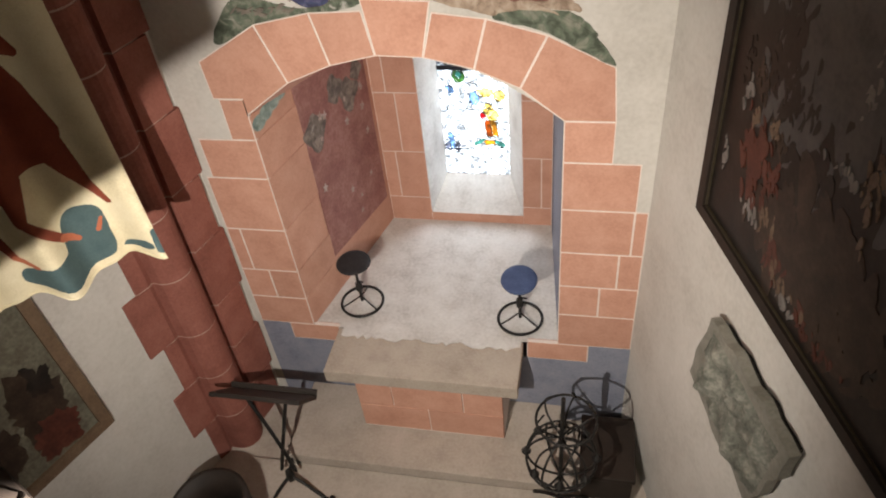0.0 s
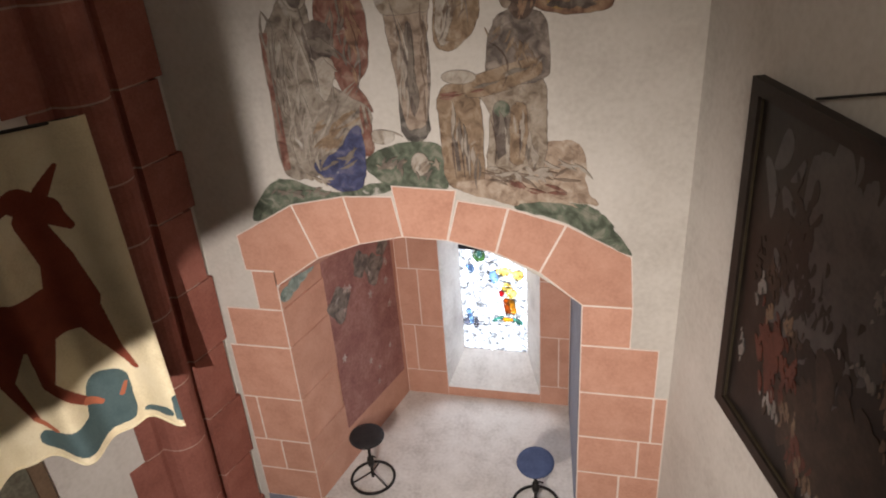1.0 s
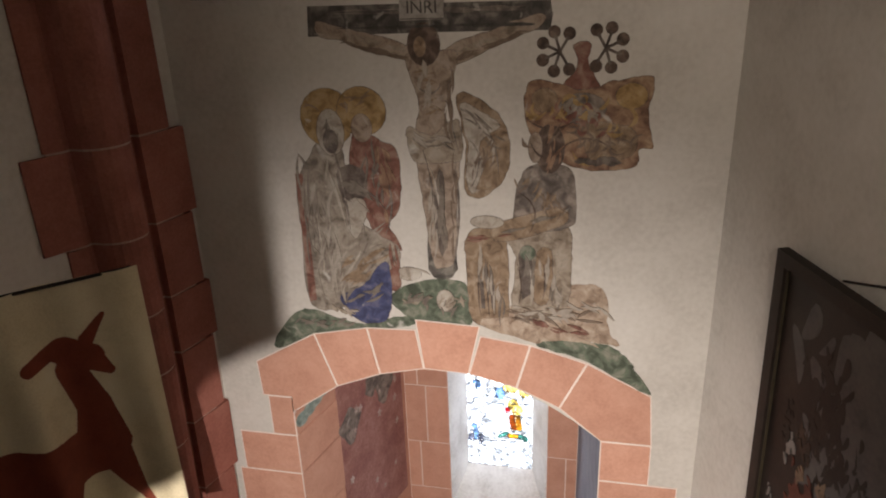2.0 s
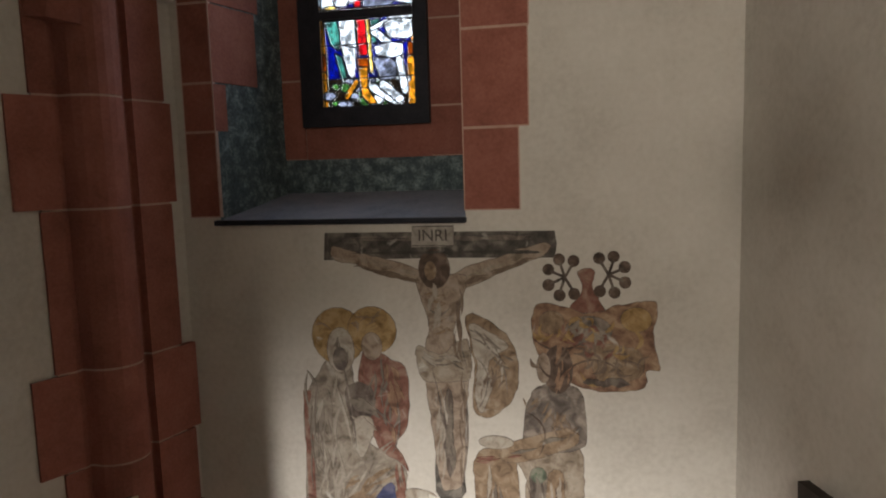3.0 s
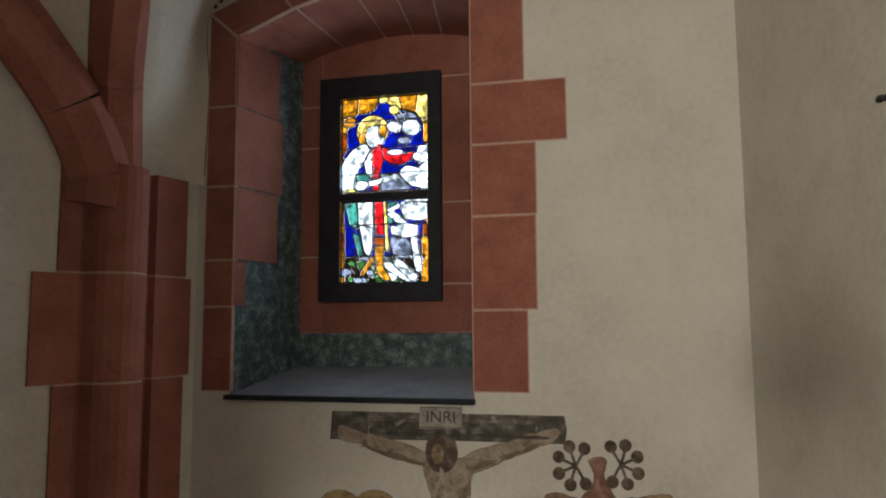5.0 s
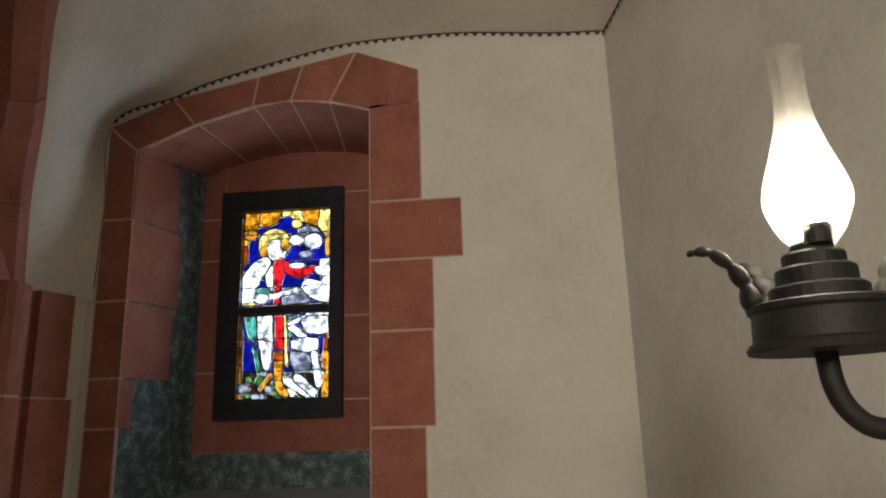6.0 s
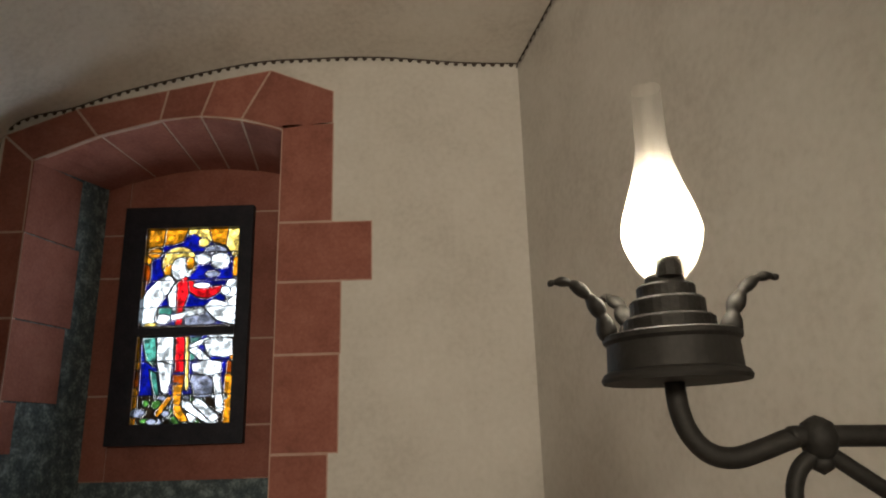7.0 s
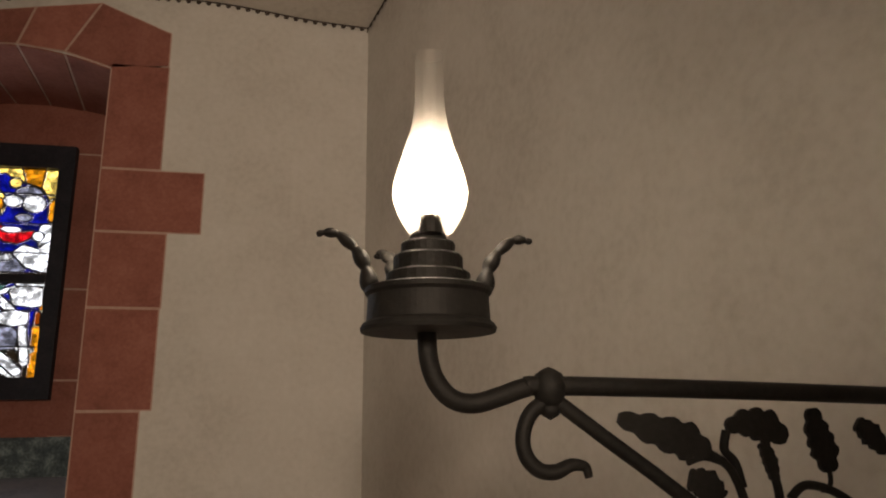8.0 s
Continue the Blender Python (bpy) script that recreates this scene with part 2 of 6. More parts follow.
def wall_with_holes():
    bm = bmesh.new()
    xs0, xs1 = WC.x - 0.2, EC.x + 0.05

    def quad(a, b, c, d):
        bm.faces.new([bm.verts.new((p[0], NY, p[1])) for p in (a, b, c, d)])

    def rect(x0, x1, z0, z1):
        quad((x0, z0), (x1, z0), (x1, z1), (x0, z1))

    rect(xs0, xs1, 0.0, NICHE_Z)
    rect(xs0, 0.20, NICHE_Z, 2.80)
    rect(1.905, xs1, NICHE_Z, 2.80)
    for (x0, z0), (x1, z1) in zip(N_ARCH, N_ARCH[1:]):
        quad((x0, z0), (x1, z1), (x1, 3.6), (x0, 3.6))
    rect(xs0, 0.20, 2.80, 3.6)
    rect(1.905, xs1, 2.80, 3.6)
    rect(xs0, xs1, 3.6, 5.035)
    rect(xs0, 0.0, 5.035, 7.5)
    rect(1.205, xs1, 5.035, 7.5)
    for (x0, z0), (x1, z1) in zip(W_ARCH, W_ARCH[1:]):
        quad((x0, z0), (x1, z1), (x1, 7.5), (x0, 7.5))
    rect(xs0, xs1, 7.5, TOP)
    bmesh.ops.remove_doubles(bm, verts=bm.verts, dist=1e-4)
    return bm


wall_n = tagged(part("wall_north", wall_with_holes(), PLASTER), "pale limewashed altar wall with an arched niche", "wall", kind="structure")


def slab_along(fn, s0, s1, z0, z1, thick):
    bm = bmesh.new()
    a, b, c, d = fn(s0), fn(s1), fn(s1, -thick), fn(s0, -thick)
    return add_prism(bm, [a, b, c, d], xy(z0), xy(z1))


wall_e = tagged(part("wall_east", slab_along(east, 0.0, 6.5, 0.0, TOP, 0.4), PLASTER), "warm limewashed plaster side wall", "wall", kind="structure")
wbm = bmesh.new()
for z0, z1 in ((0.0, 3.5), (3.5, TOP)):
    add_prism(wbm, [west(0.0), west(6.5), west(6.5, -0.4), west(0.0, -0.4)], lambda p, z=z0: (p[0] - 0.02 * max(0.0, 3.5 - z), p[1], z), lambda p, z=z1: (p[0] - 0.02 * max(0.0, 3.5 - z), p[1], z))
wall_w = tagged(part("wall_west", wbm, PLASTER), "limewashed plaster side wall beside the pier", "wall", kind="structure")
wall_s = tagged(part("wall_south", box(-3.2, 4.8, -2.4, -2.1, 0.0, TOP), PLASTER), "plain plaster wall behind the gallery", "wall", kind="structure")
floor = tagged(part("floor", box(-3.0, 4.8, -2.4, NY - 0.001, 0.0, FLOOR_Z), FLOOR), "worn beige stone chapel floor", "floor", kind="structure")
# two unseen walls, added to keep the fill light off both sides
for n, x0, x1 in (("wall_gallery_west", -3.0, 1.60), ("wall_gallery_east", 2.28, 4.6)):
    tagged(part(n, box(x0, x1, 0.30, 0.42, 3.452, TOP - 0.002), PLASTER), "plain plaster wall added out of view to shade the side walls", "wall", kind="structure")
gallery = tagged(part("gallery_floor", box(-3.0, 4.8, -2.1, 1.04, 3.3, 3.45), OAK), "wooden gallery floor above the nave", "floor", kind="structure")

# spotlight's unseen housing at the gallery front; flap added to shade the left wall
spot_body = holder("spotlight", 1.20, 1.0, 3.45)
tagged(spot_body, "small black metal spotlight on the gallery front", "spotlight")
part("housing", add_prism(bmesh.new(), [(1.20 + 0.07 * math.cos(2 * math.pi * k / 20), 3.57 + 0.07 * math.sin(2 * math.pi * k / 20)) for k in range(20)], xz(0.93), xz(1.07)), WOOD, spot_body)
part("foot", box(1.17, 1.23, 0.97, 1.03, 3.451, 3.52, 0.004), WOOD, spot_body)
part("flap", slab_xz([(1.092, 3.546), (1.092, 3.80), (0.70, 3.80), (0.70, 3.35)], 1.416, 1.42), WOOD, spot_body, "black flap added out of view to shade the left wall")
part("flap_arm", tube([(1.13, 1.05, 3.60), (1.085, 1.417, 3.66)], 0.006, 6), WOOD, spot_body)

# ---- altar niche ----
BX0, BX1, BY = 0.497, 1.78, 5.206


def loft(a, b, material, name, label="", parent=None):
    bm = bmesh.new()
    va, vb = [bm.verts.new(p) for p in a], [bm.verts.new(p) for p in b]
    for i in range(len(a) - 1):
        bm.faces.new((va[i], va[i + 1], vb[i + 1], vb[i]))
    return part(name, bm, material, parent, label)


niche = holder("altar_niche")
tagged(niche, "arched sandstone altar niche with a small stained window", "niche", kind="structure")
back_arch = arc(BX0, 2.62, BX1, 2.62, 0.28)
loft([(x, NY, z) for x, z in N_ARCH], [(x, BY, z) for x, z in back_arch], SAND, "niche_vault", parent=niche)
loft([(0.2, NY, NICHE_Z), (0.2, NY, 2.80)], [(BX0, BY, NICHE_Z), (BX0, BY, 2.62)], SAND, "left_reveal", parent=niche)
loft([(1.905, NY, NICHE_Z), (1.905, NY, 2.80)], [(BX1, BY, NICHE_Z), (BX1, BY, 2.62)], SLATE, "right_reveal", parent=niche)
WX0, WX1, WZ0, WZ1 = 0.83, 1.56, 1.17, 2.62      # niche window, inner edge of the splay
GX0, GX1, GZ0, GZ1, GY = 0.905, 1.42, 1.31, 2.42, 5.56
bm = bmesh.new()
for x0, x1, z0, z1 in ((BX0, WX0, NICHE_Z, WZ1), (WX1, BX1, NICHE_Z, WZ1), (WX0, WX1, NICHE_Z, WZ0), (BX0, BX1, WZ1, 3.0)):
    bm.faces.new([bm.verts.new(p) for p in ((x0, BY, z0), (x1, BY, z0), (x1, BY, z1), (x0, BY, z1))])
part("back_wall", bm, SAND, niche)
o = [(WX0, BY, WZ0), (WX1, BY, WZ0), (WX1, BY, WZ1), (WX0, BY, WZ1), (WX0, BY, WZ0)]
i = [(GX0, GY, GZ0), (GX1, GY, GZ0), (GX1, GY, GZ1), (GX0, GY, GZ1), (GX0, GY, GZ0)]
loft(o, i, PALE, "window_splay", parent=niche)
part("niche_floor", slab_xz([(0.19, 0.9), (1.915, 0.9), (1.915, NICHE_Z), (0.19, NICHE_Z)], NY, BY + 0.02), PALE, niche, "pale worn stone niche floor")

# altar block in front of the niche, its steps
altar = holder("altar", 1.03, 3.8, PLAT_Z)
tagged(altar, "low altar with beige slab on pink block base", "altar")
part("mensa", box(0.385, 1.675, 3.615, NY - 0.002, 0.975, NICHE_Z - 0.004, 0.008), MENSA, altar, "worn grey-beige stone slab")
part("core", box(0.565, 1.565, 3.672, NY - 0.004, PLAT_Z, 0.974), MORTAR, altar)
for z0, z1, cuts in ((0.44, 0.69, (0.56, 1.05, 1.57)), (0.69, 0.968, (0.56, 0.81, 1.30, 1.57))):
    for a, b in zip(cuts, cuts[1:]):
        part("block", box(a + 0.004, b - 0.004, 3.66, 3.70, z0 + 0.004, z1 - 0.004, 0.003), SAND, altar)
platform = tagged(part("altar_step", box(0.05, 1.95, 3.36, NY - 0.003, FLOOR_Z - 0.02, PLAT_Z, 0.012), FLOOR), "worn beige stone step before the altar", "step", kind="structure")
step2 = tagged(part("lower_step", box(-0.3, 2.35, 2.95, 3.359, FLOOR_Z - 0.02, PLAT_Z - 0.09, 0.012), FLOOR), "lower worn beige stone step", "step", kind="structure")


o = [(0.42 + 1.24 * k / 40, 3.93 + 0.05 * noise.noise(Vector((k * 0.21, 0.0, 2.0))) + 0.03 * noise.noise(Vector((k * 0.9, 1.0, 2.0)))) for k in range(41)]
o += [(1.66, 4.06), (0.42, 4.06)]
part("plaster_edge", add_prism(bmesh.new(), o, xy(NICHE_Z - 0.004), xy(NICHE_Z + 0.003)), PALE, niche)

# ---- stones of arch, jambs and window ----
def set_stone(outline, parent, y0=NY - 0.0055, y1=NY + 0.03, gap=0.006, name="stone", mat=None):
    bm = slab_xz(inset(outline, gap), y0, y1)
    return part(name, bm, mat or SAND, parent)


def mortar_bed(outlines, parent, mat=None):
    bm = bmesh.new()
    for o in outlines:
        add_prism(bm, o, xz(NY - 0.0035), xz(NY + 0.02))
    return part("mortar", bm, mat or MORTAR, parent)


def rect_o(x0, x1, z0, z1):
    return [(x0, z0), (x1, z0), (x1, z1), (x0, z1)]


surround = holder("niche_surround")
tagged(surround, "pink sandstone arch and jambs round the altar niche", "arch", kind="structure")
outer = [(0.02, 3.12), (0.381, 3.32), (0.68, 3.378), (0.944, 3.44), (1.28, 3.425), (1.534, 3.342), (1.816, 3.261), (2.133, 3.10)]
inner = [(0.20, 2.80), (0.485, 3.0), (0.736, 3.10), (0.979, 3.155), (1.217, 3.145), (1.464, 3.085), (1.684, 2.985), (1.90, 2.805)]
arch = []
for k in range(7):
    (ax, az), (bx, bz), (cx, cz), (dx, dz) = outer[k], outer[k + 1], inner[k + 1], inner[k]
    if k == 3:
        az, bz = az + 0.004, bz + 0.004
    else:
        az, bz = (3.375 if k == 4 else az), (3.385 if k == 2 else bz)
    if k == 0:
        arch.append([(0.03, 2.90), (0.02, 3.12), (bx, bz), (cx, cz), (0.20, 2.80), (0.20, 2.90)])
    elif k == 6:
        arch.append([(ax, az), (2.133, 3.10), (2.155, 2.805), (1.905, 2.805), (cx, cz), (dx, dz)][:6])
    else:
        arch.append([(ax, az), (bx, bz), (cx, cz), (dx, dz)])
left = [rect_o(0.06, 0.206, 2.64, 2.90), rect_o(-0.15, 0.206, 2.37, 2.64), rect_o(-0.19, 0.206, 1.97, 2.37), rect_o(-0.19, -0.10, 1.615, 1.97), rect_o(-0.10, 0.206, 1.615, 1.97),
        rect_o(-0.19, 0.0, 1.36, 1.615), rect_o(0.0, 0.206, 1.36, 1.615), rect_o(-0.19, 0.206, 1.10, 1.36), rect_o(0.02, 0.385, 0.94, 1.10)]
right = [rect_o(1.899, 2.155, 2.555, 2.805), rect_o(1.899, 2.30, 2.24, 2.555), rect_o(1.899, 2.295, 1.92, 2.24), rect_o(2.295, 2.366, 1.92, 2.24),
         rect_o(1.899, 2.235, 1.645, 1.92), rect_o(2.235, 2.366, 1.645, 1.92), rect_o(1.899, 2.14, 1.39, 1.645), rect_o(2.14, 2.366, 1.39, 1.645),
         rect_o(1.899, 2.366, 1.10, 1.39), rect_o(1.70, 2.10, 0.935, 1.10)]
mortar_bed(left + right, surround)
bmm = bmesh.new()
for o in arch:
    add_prism(bmm, o, xz(NY - 0.0035), xz(NY + 0.02))
part("arch_mortar", bmm, MORTAR, surround)
for o in arch:
    set_stone(o, surround, name="voussoir", gap=0.006)
for o in left + right:
    set_stone(o, surround)
# courses that return into the left reveal and the back wall
for z0, z1 in ((1.10, 1.36), (1.36, 1.615), (1.615, 1.97), (1.97, 2.37), (2.37, 2.64), (2.64, 2.79)):
    e = 0.30 + 0.05 * ((z0 * 7) % 1 > 0.5)
    dx, dy = (BX0 - 0.2), (BY - NY)
    bm = bmesh.new()
    p0, p1 = Vector((0.2, NY)), Vector((0.2 + dx * e, NY + dy * e))
    nrm = Vector((dy, -dx)).normalized()
    pl = [tuple(p0 - nrm * 0.02 + Vector((0, 0.0))), tuple(p0 + nrm * 0.006), tuple(p1 + nrm * 0.006), tuple(p1 - nrm * 0.02)]
    add_prism(bm, pl, xy(z0 + 0.004), xy(z1 - 0.004))
    part("return_stone", bm, SAND, surround)
for x0, x1, z0, z1 in ((0.50, 0.60, 1.32, 1.75), (0.60, WX0, 1.32, 1.75), (0.50, 0.66, 1.75, 2.25), (0.66, WX0, 1.75, 2.25), (0.50, 0.60, 2.25, 2.61), (0.60, WX0, 2.25, 2.61),
                       (0.50, WX0, NICHE_Z, 1.32), (WX1, 1.70, 1.26, 1.72), (1.70, BX1, 1.26, 1.72), (WX1, BX1, 1.72, 2.2), (WX1, BX1, NICHE_Z, 1.26), (WX1, BX1, 2.2, 2.6)):
    part("inner_stone", slab_xz(rect_o(x0 + 0.004, x1 - 0.004, z0 + 0.004, z1 - 0.004), BY - 0.0045, BY + 0.02), SAND, surround)
part("inner_mortar", slab_xz(rect_o(0.50, WX0 - 0.002, NICHE_Z, 2.61), BY - 0.002, BY + 0.01), MORTAR, surround)
part("inner_mortar", slab_xz(rect_o(WX1 + 0.002, BX1, NICHE_Z, 2.6), BY - 0.002, BY + 0.01), MORTAR, surround)

# blue-grey dado on both sides of the altar
dado = holder("dado")
tagged(dado, "blue-grey painted dado beside the altar", "dado", kind="structure")
part("dado_left", slab_xz([(-0.19, FLOOR_Z), (0.56, FLOOR_Z), (0.56, 0.94), (0.02, 0.94), (0.02, 1.098), (-0.19, 1.098)], NY - 0.003, NY + 0.02), SLATE, dado)
part("dado_right", slab_xz([(1.57, FLOOR_Z), (2.366, FLOOR_Z), (2.366, 1.098), (2.102, 1.098), (2.102, 0.934), (1.57, 0.934)], NY - 0.003, NY + 0.02), SLATE, dado)

# ---- upper window ----
upper = holder("upper_window")
tagged(upper, "deep arched window recess with red sandstone surround", "window", kind="structure")
UY = 4.52
TEAL = mottled("dark_teal_wash", [(0.03, 0.042, 0.047), (0.085, 0.115, 0.125), (0.27, 0.33, 0.345)], 17, 75, 0.85, 0.2)
UB0, UB1 = 0.128, 1.117
UA = arc(UB0, 6.87, UB1, 6.93, 0.08)
loft([(x, NY, z) for x, z in W_ARCH], [(x, UY, z) for x, z in UA], DULLMORTAR, "soffit", parent=upper)
loft([(0.0, NY, 5.035), (0.0, NY, 6.83)], [(UB0, UY, 5.14), (UB0, UY, 6.87)], TEAL, "left_reveal", parent=upper)
loft([(1.205, NY, 5.035), (1.205, NY, 6.955)], [(UB1, UY, 5.14), (UB1, UY, 6.93)], TEAL, "right_reveal", parent=upper)
loft([(0.0, NY, 5.035), (1.205, NY, 5.035)], [(UB0, UY, 5.14), (UB1, UY, 5.14)], SLATE, "sloped_sill", parent=upper)
part("sill_edge", box(-0.02, 1.21, NY - 0.03, NY + 0.02, 5.012, 5.036, 0.004), DARKIRON, upper)
FX0, FX1, FZ0, FZ1 = 0.25, 0.945, 5.49, 6.745
bm = bmesh.new()
for x0, x1, z0, z1 in ((UB0 - 0.02, FX0, 5.32, 7.1), (FX1, UB1 + 0.02, 5.32, 7.1), (FX0, FX1, 5.32, FZ0), (FX0, FX1, FZ1, 7.1)):
    add_box(bm, x0, x1, UY, UY + 0.08, z0, z1)
part("back_wall", bm, DEEP, upper)
part("painted_band", slab_xz(rect_o(UB0 - 0.02, UB1 + 0.02, 5.13, 5.32), UY, UY + 0.08), TEAL, upper)
o0 = [(-0.155, 6.97), (0.18, 7.10), (0.63, 7.19), (0.86, 7.235), (1.136, 7.285), (1.27, 7.158)]
a_in = [(0.0, 6.83), (0.30, 6.95), (0.60, 7.025), (0.80, 7.04), (1.0, 7.02), (1.205, 6.955)]
uv = []
for k in range(4):
    uv.append([o0[k], o0[k + 1], a_in[k + 1], a_in[k]])
uv.append([o0[4], (1.452, 7.158), (1.452, 6.985), (1.205, 6.958), a_in[4]])
ul = [rect_o(-0.155, 0.006, a, b) for a, b in ((5.05, 5.46), (5.46, 5.69), (5.69, 6.06), (6.06, 6.47), (6.47, 6.83))]
ul[-1] = [(-0.155, 6.47), (0.0, 6.47), (0.0, 6.83), (-0.155, 6.965)]
ur = [rect_o(1.2, 1.455, 6.478, 6.985), rect_o(1.2, 1.643, 6.19, 6.478), rect_o(1.2, 1.502, 5.857, 6.19), rect_o(1.2, 1.497, 5.43, 5.857), rect_o(1.2, 1.453, 5.065, 5.43)]
mortar_bed(ul + ur, upper, DULLMORTAR)
bmm = bmesh.new()
for o in uv:
    add_prism(bmm, o, xz(NY - 0.0035), xz(NY + 0.02))
part("arch_mortar", bmm, DULLMORTAR, upper)
for o in uv:
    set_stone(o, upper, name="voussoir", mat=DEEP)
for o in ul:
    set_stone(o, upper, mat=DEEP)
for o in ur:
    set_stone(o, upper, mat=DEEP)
# soffit stones run back from the arch, and courses show beside the iron frame
soffit_cuts = (0.0, 0.25, 0.50, 0.665, 0.83, 1.0)
for t0, t1 in zip(soffit_cuts, soffit_cuts[1:]):
    bm = bmesh.new()
    lower, upper_ring = [], []
    for k in range(5):
        t = t0 + 0.006 + (t1 - t0 - 0.012) * k / 4
        f = t * (len(W_ARCH) - 1)
        m = min(int(f), len(W_ARCH) - 2)
        fx, fz = [W_ARCH[m][c] + (W_ARCH[m + 1][c] - W_ARCH[m][c]) * (f - m) for c in (0, 1)]
        bx, bz = [UA[m][c] + (UA[m + 1][c] - UA[m][c]) * (f - m) for c in (0, 1)]
        lower.append((bm.verts.new((fx, NY + 0.002, fz - 0.006)), bm.verts.new((bx, UY, bz - 0.006))))
        upper_ring.append((bm.verts.new((fx, NY + 0.002, fz + 0.02)), bm.verts.new((bx, UY, bz + 0.02))))
    for k in range(4):
        bm.faces.new((lower[k][0], lower[k + 1][0], lower[k + 1][1], lower[k][1]))
        bm.faces.new((lower[k][0], lower[k + 1][0], upper_ring[k + 1][0], upper_ring[k][0]))
    for k in (0, 4):
        bm.faces.new((lower[k][0], lower[k][1], upper_ring[k][1], upper_ring[k][0]))
    part("soffit_stone", bm, DEEP, upper)
for x0, x1, cuts in ((FX1, UB1 + 0.02, (5.32, 5.58, 6.02, 6.72, 7.02)), (UB0 - 0.02, FX0, (5.32, 5.74, 6.36, 6.60, 6.93))):
    part("back_mortar", slab_xz(rect_o(x0 + 0.002, x1, 5.322, 6.92), UY - 0.003, UY + 0.01), DULLMORTAR, upper)
    for z0, z1 in zip(cuts, cuts[1:]):
        part("back_stone", slab_xz(rect_o(x0 + 0.003, x1 - 0.001, z0 + 0.005, z1 - 0.005), UY - 0.007, UY + 0.01), DEEP, upper)
# jamb stones returning into the left reveal
for (z0, z1), e in zip(((5.46, 5.69), (5.69, 6.06), (6.06, 6.47), (6.47, 6.84)), (0.16, 0.60, 0.66, 0.60)):
    p0, p1 = Vector((0.0, NY)), Vector((UB0 * e, NY + (UY - NY) * e))
    nrm = Vector((UY - NY, -UB0)).normalized()
    bm = add_prism(bmesh.new(), [tuple(p0 - nrm * 0.02), tuple(p0 + nrm * 0.006), tuple(p1 + nrm * 0.006), tuple(p1 - nrm * 0.02)], xy(z0 + 0.004), xy(z1 - 0.004))
    part("return_stone", bm, DEEP, upper)


# ---- stained glass ----
GLASS = {n: tinted_glass("glass_" + n, c) for n, c in dict(white=(0.92, 0.96, 1.0), gold=(0.74, 0.46, 0.09), pale_gold=(0.98, 0.84, 0.40), amber=(0.48, 0.20, 0.04), blue=(0.03, 0.06, 0.42), red=(0.70, 0.07, 0.10),
                                                          teal=(0.22, 0.46, 0.42), moss=(0.20, 0.36, 0.16), sky=(0.45, 0.62, 0.85), grey=(0.42, 0.44, 0.52), dark=(0.10, 0.08, 0.06)).items()}


def glass_grid(wide, high):
    """A square-celled board on which panes are laid one over another; -1 is bare."""
    v, u = np.mgrid[0:high, 0:wide]
    return dict(u=(u + 0.5) / wide * 100, v=(v + 0.5) / high * 100, pane=np.full((high, wide), -1), colour=[])


def lay(mask, colour):
    BOARD_NOW["pane"][mask] = len(BOARD_NOW["colour"])
    BOARD_NOW["colour"].append(colour)


def glass_oval(colour, cu, cv, ru, rv):
    lay(((BOARD_NOW["u"] - cu) / ru) ** 2 + ((BOARD_NOW["v"] - cv) / rv) ** 2 < 1, colour)


def glass_bar(colour, u0, v0, u1, v1, w):
    """A round-ended strip; the window is twice as high as wide."""
    x, y = BOARD_NOW["u"] - u0, (BOARD_NOW["v"] - v0) * 2.06
    dx, dy = u1 - u0, (v1 - v0) * 2.06
    t = np.clip((x * dx + y * dy) / (dx * dx + dy * dy + 1e-9), 0, 1)
    lay((x - t * dx) ** 2 + (y - t * dy) ** 2 < w * w, colour)


def glass_poly(colour, *pts):
    u, v = BOARD_NOW["u"], BOARD_NOW["v"]
    inside = np.zeros(u.shape, bool)
    for (x0, y0), (x1, y1) in zip(pts, pts[1:] + pts[:1]):
        if y0 != y1:
            inside ^= ((y0 > v) != (y1 > v)) & (u < (x1 - x0) * (v - y0) / (y1 - y0) + x0)
    lay(inside, colour)


def glass_rows(cuts, lean):
    """Horizontal leads: what a row line crosses becomes two panes."""
    pane, u, v = BOARD_NOW["pane"], BOARD_NOW["u"], BOARD_NOW["v"]
    band = sum((v + lean * u > c).astype(int) for c in cuts)
    seen = {}
    for k in np.unique(pane * 32 + band):
        seen[k] = len(seen)
    colour = [BOARD_NOW["colour"][k // 32] for k in seen]
    BOARD_NOW["pane"] = np.vectorize(seen.get)(pane * 32 + band)
    BOARD_NOW["colour"] = colour


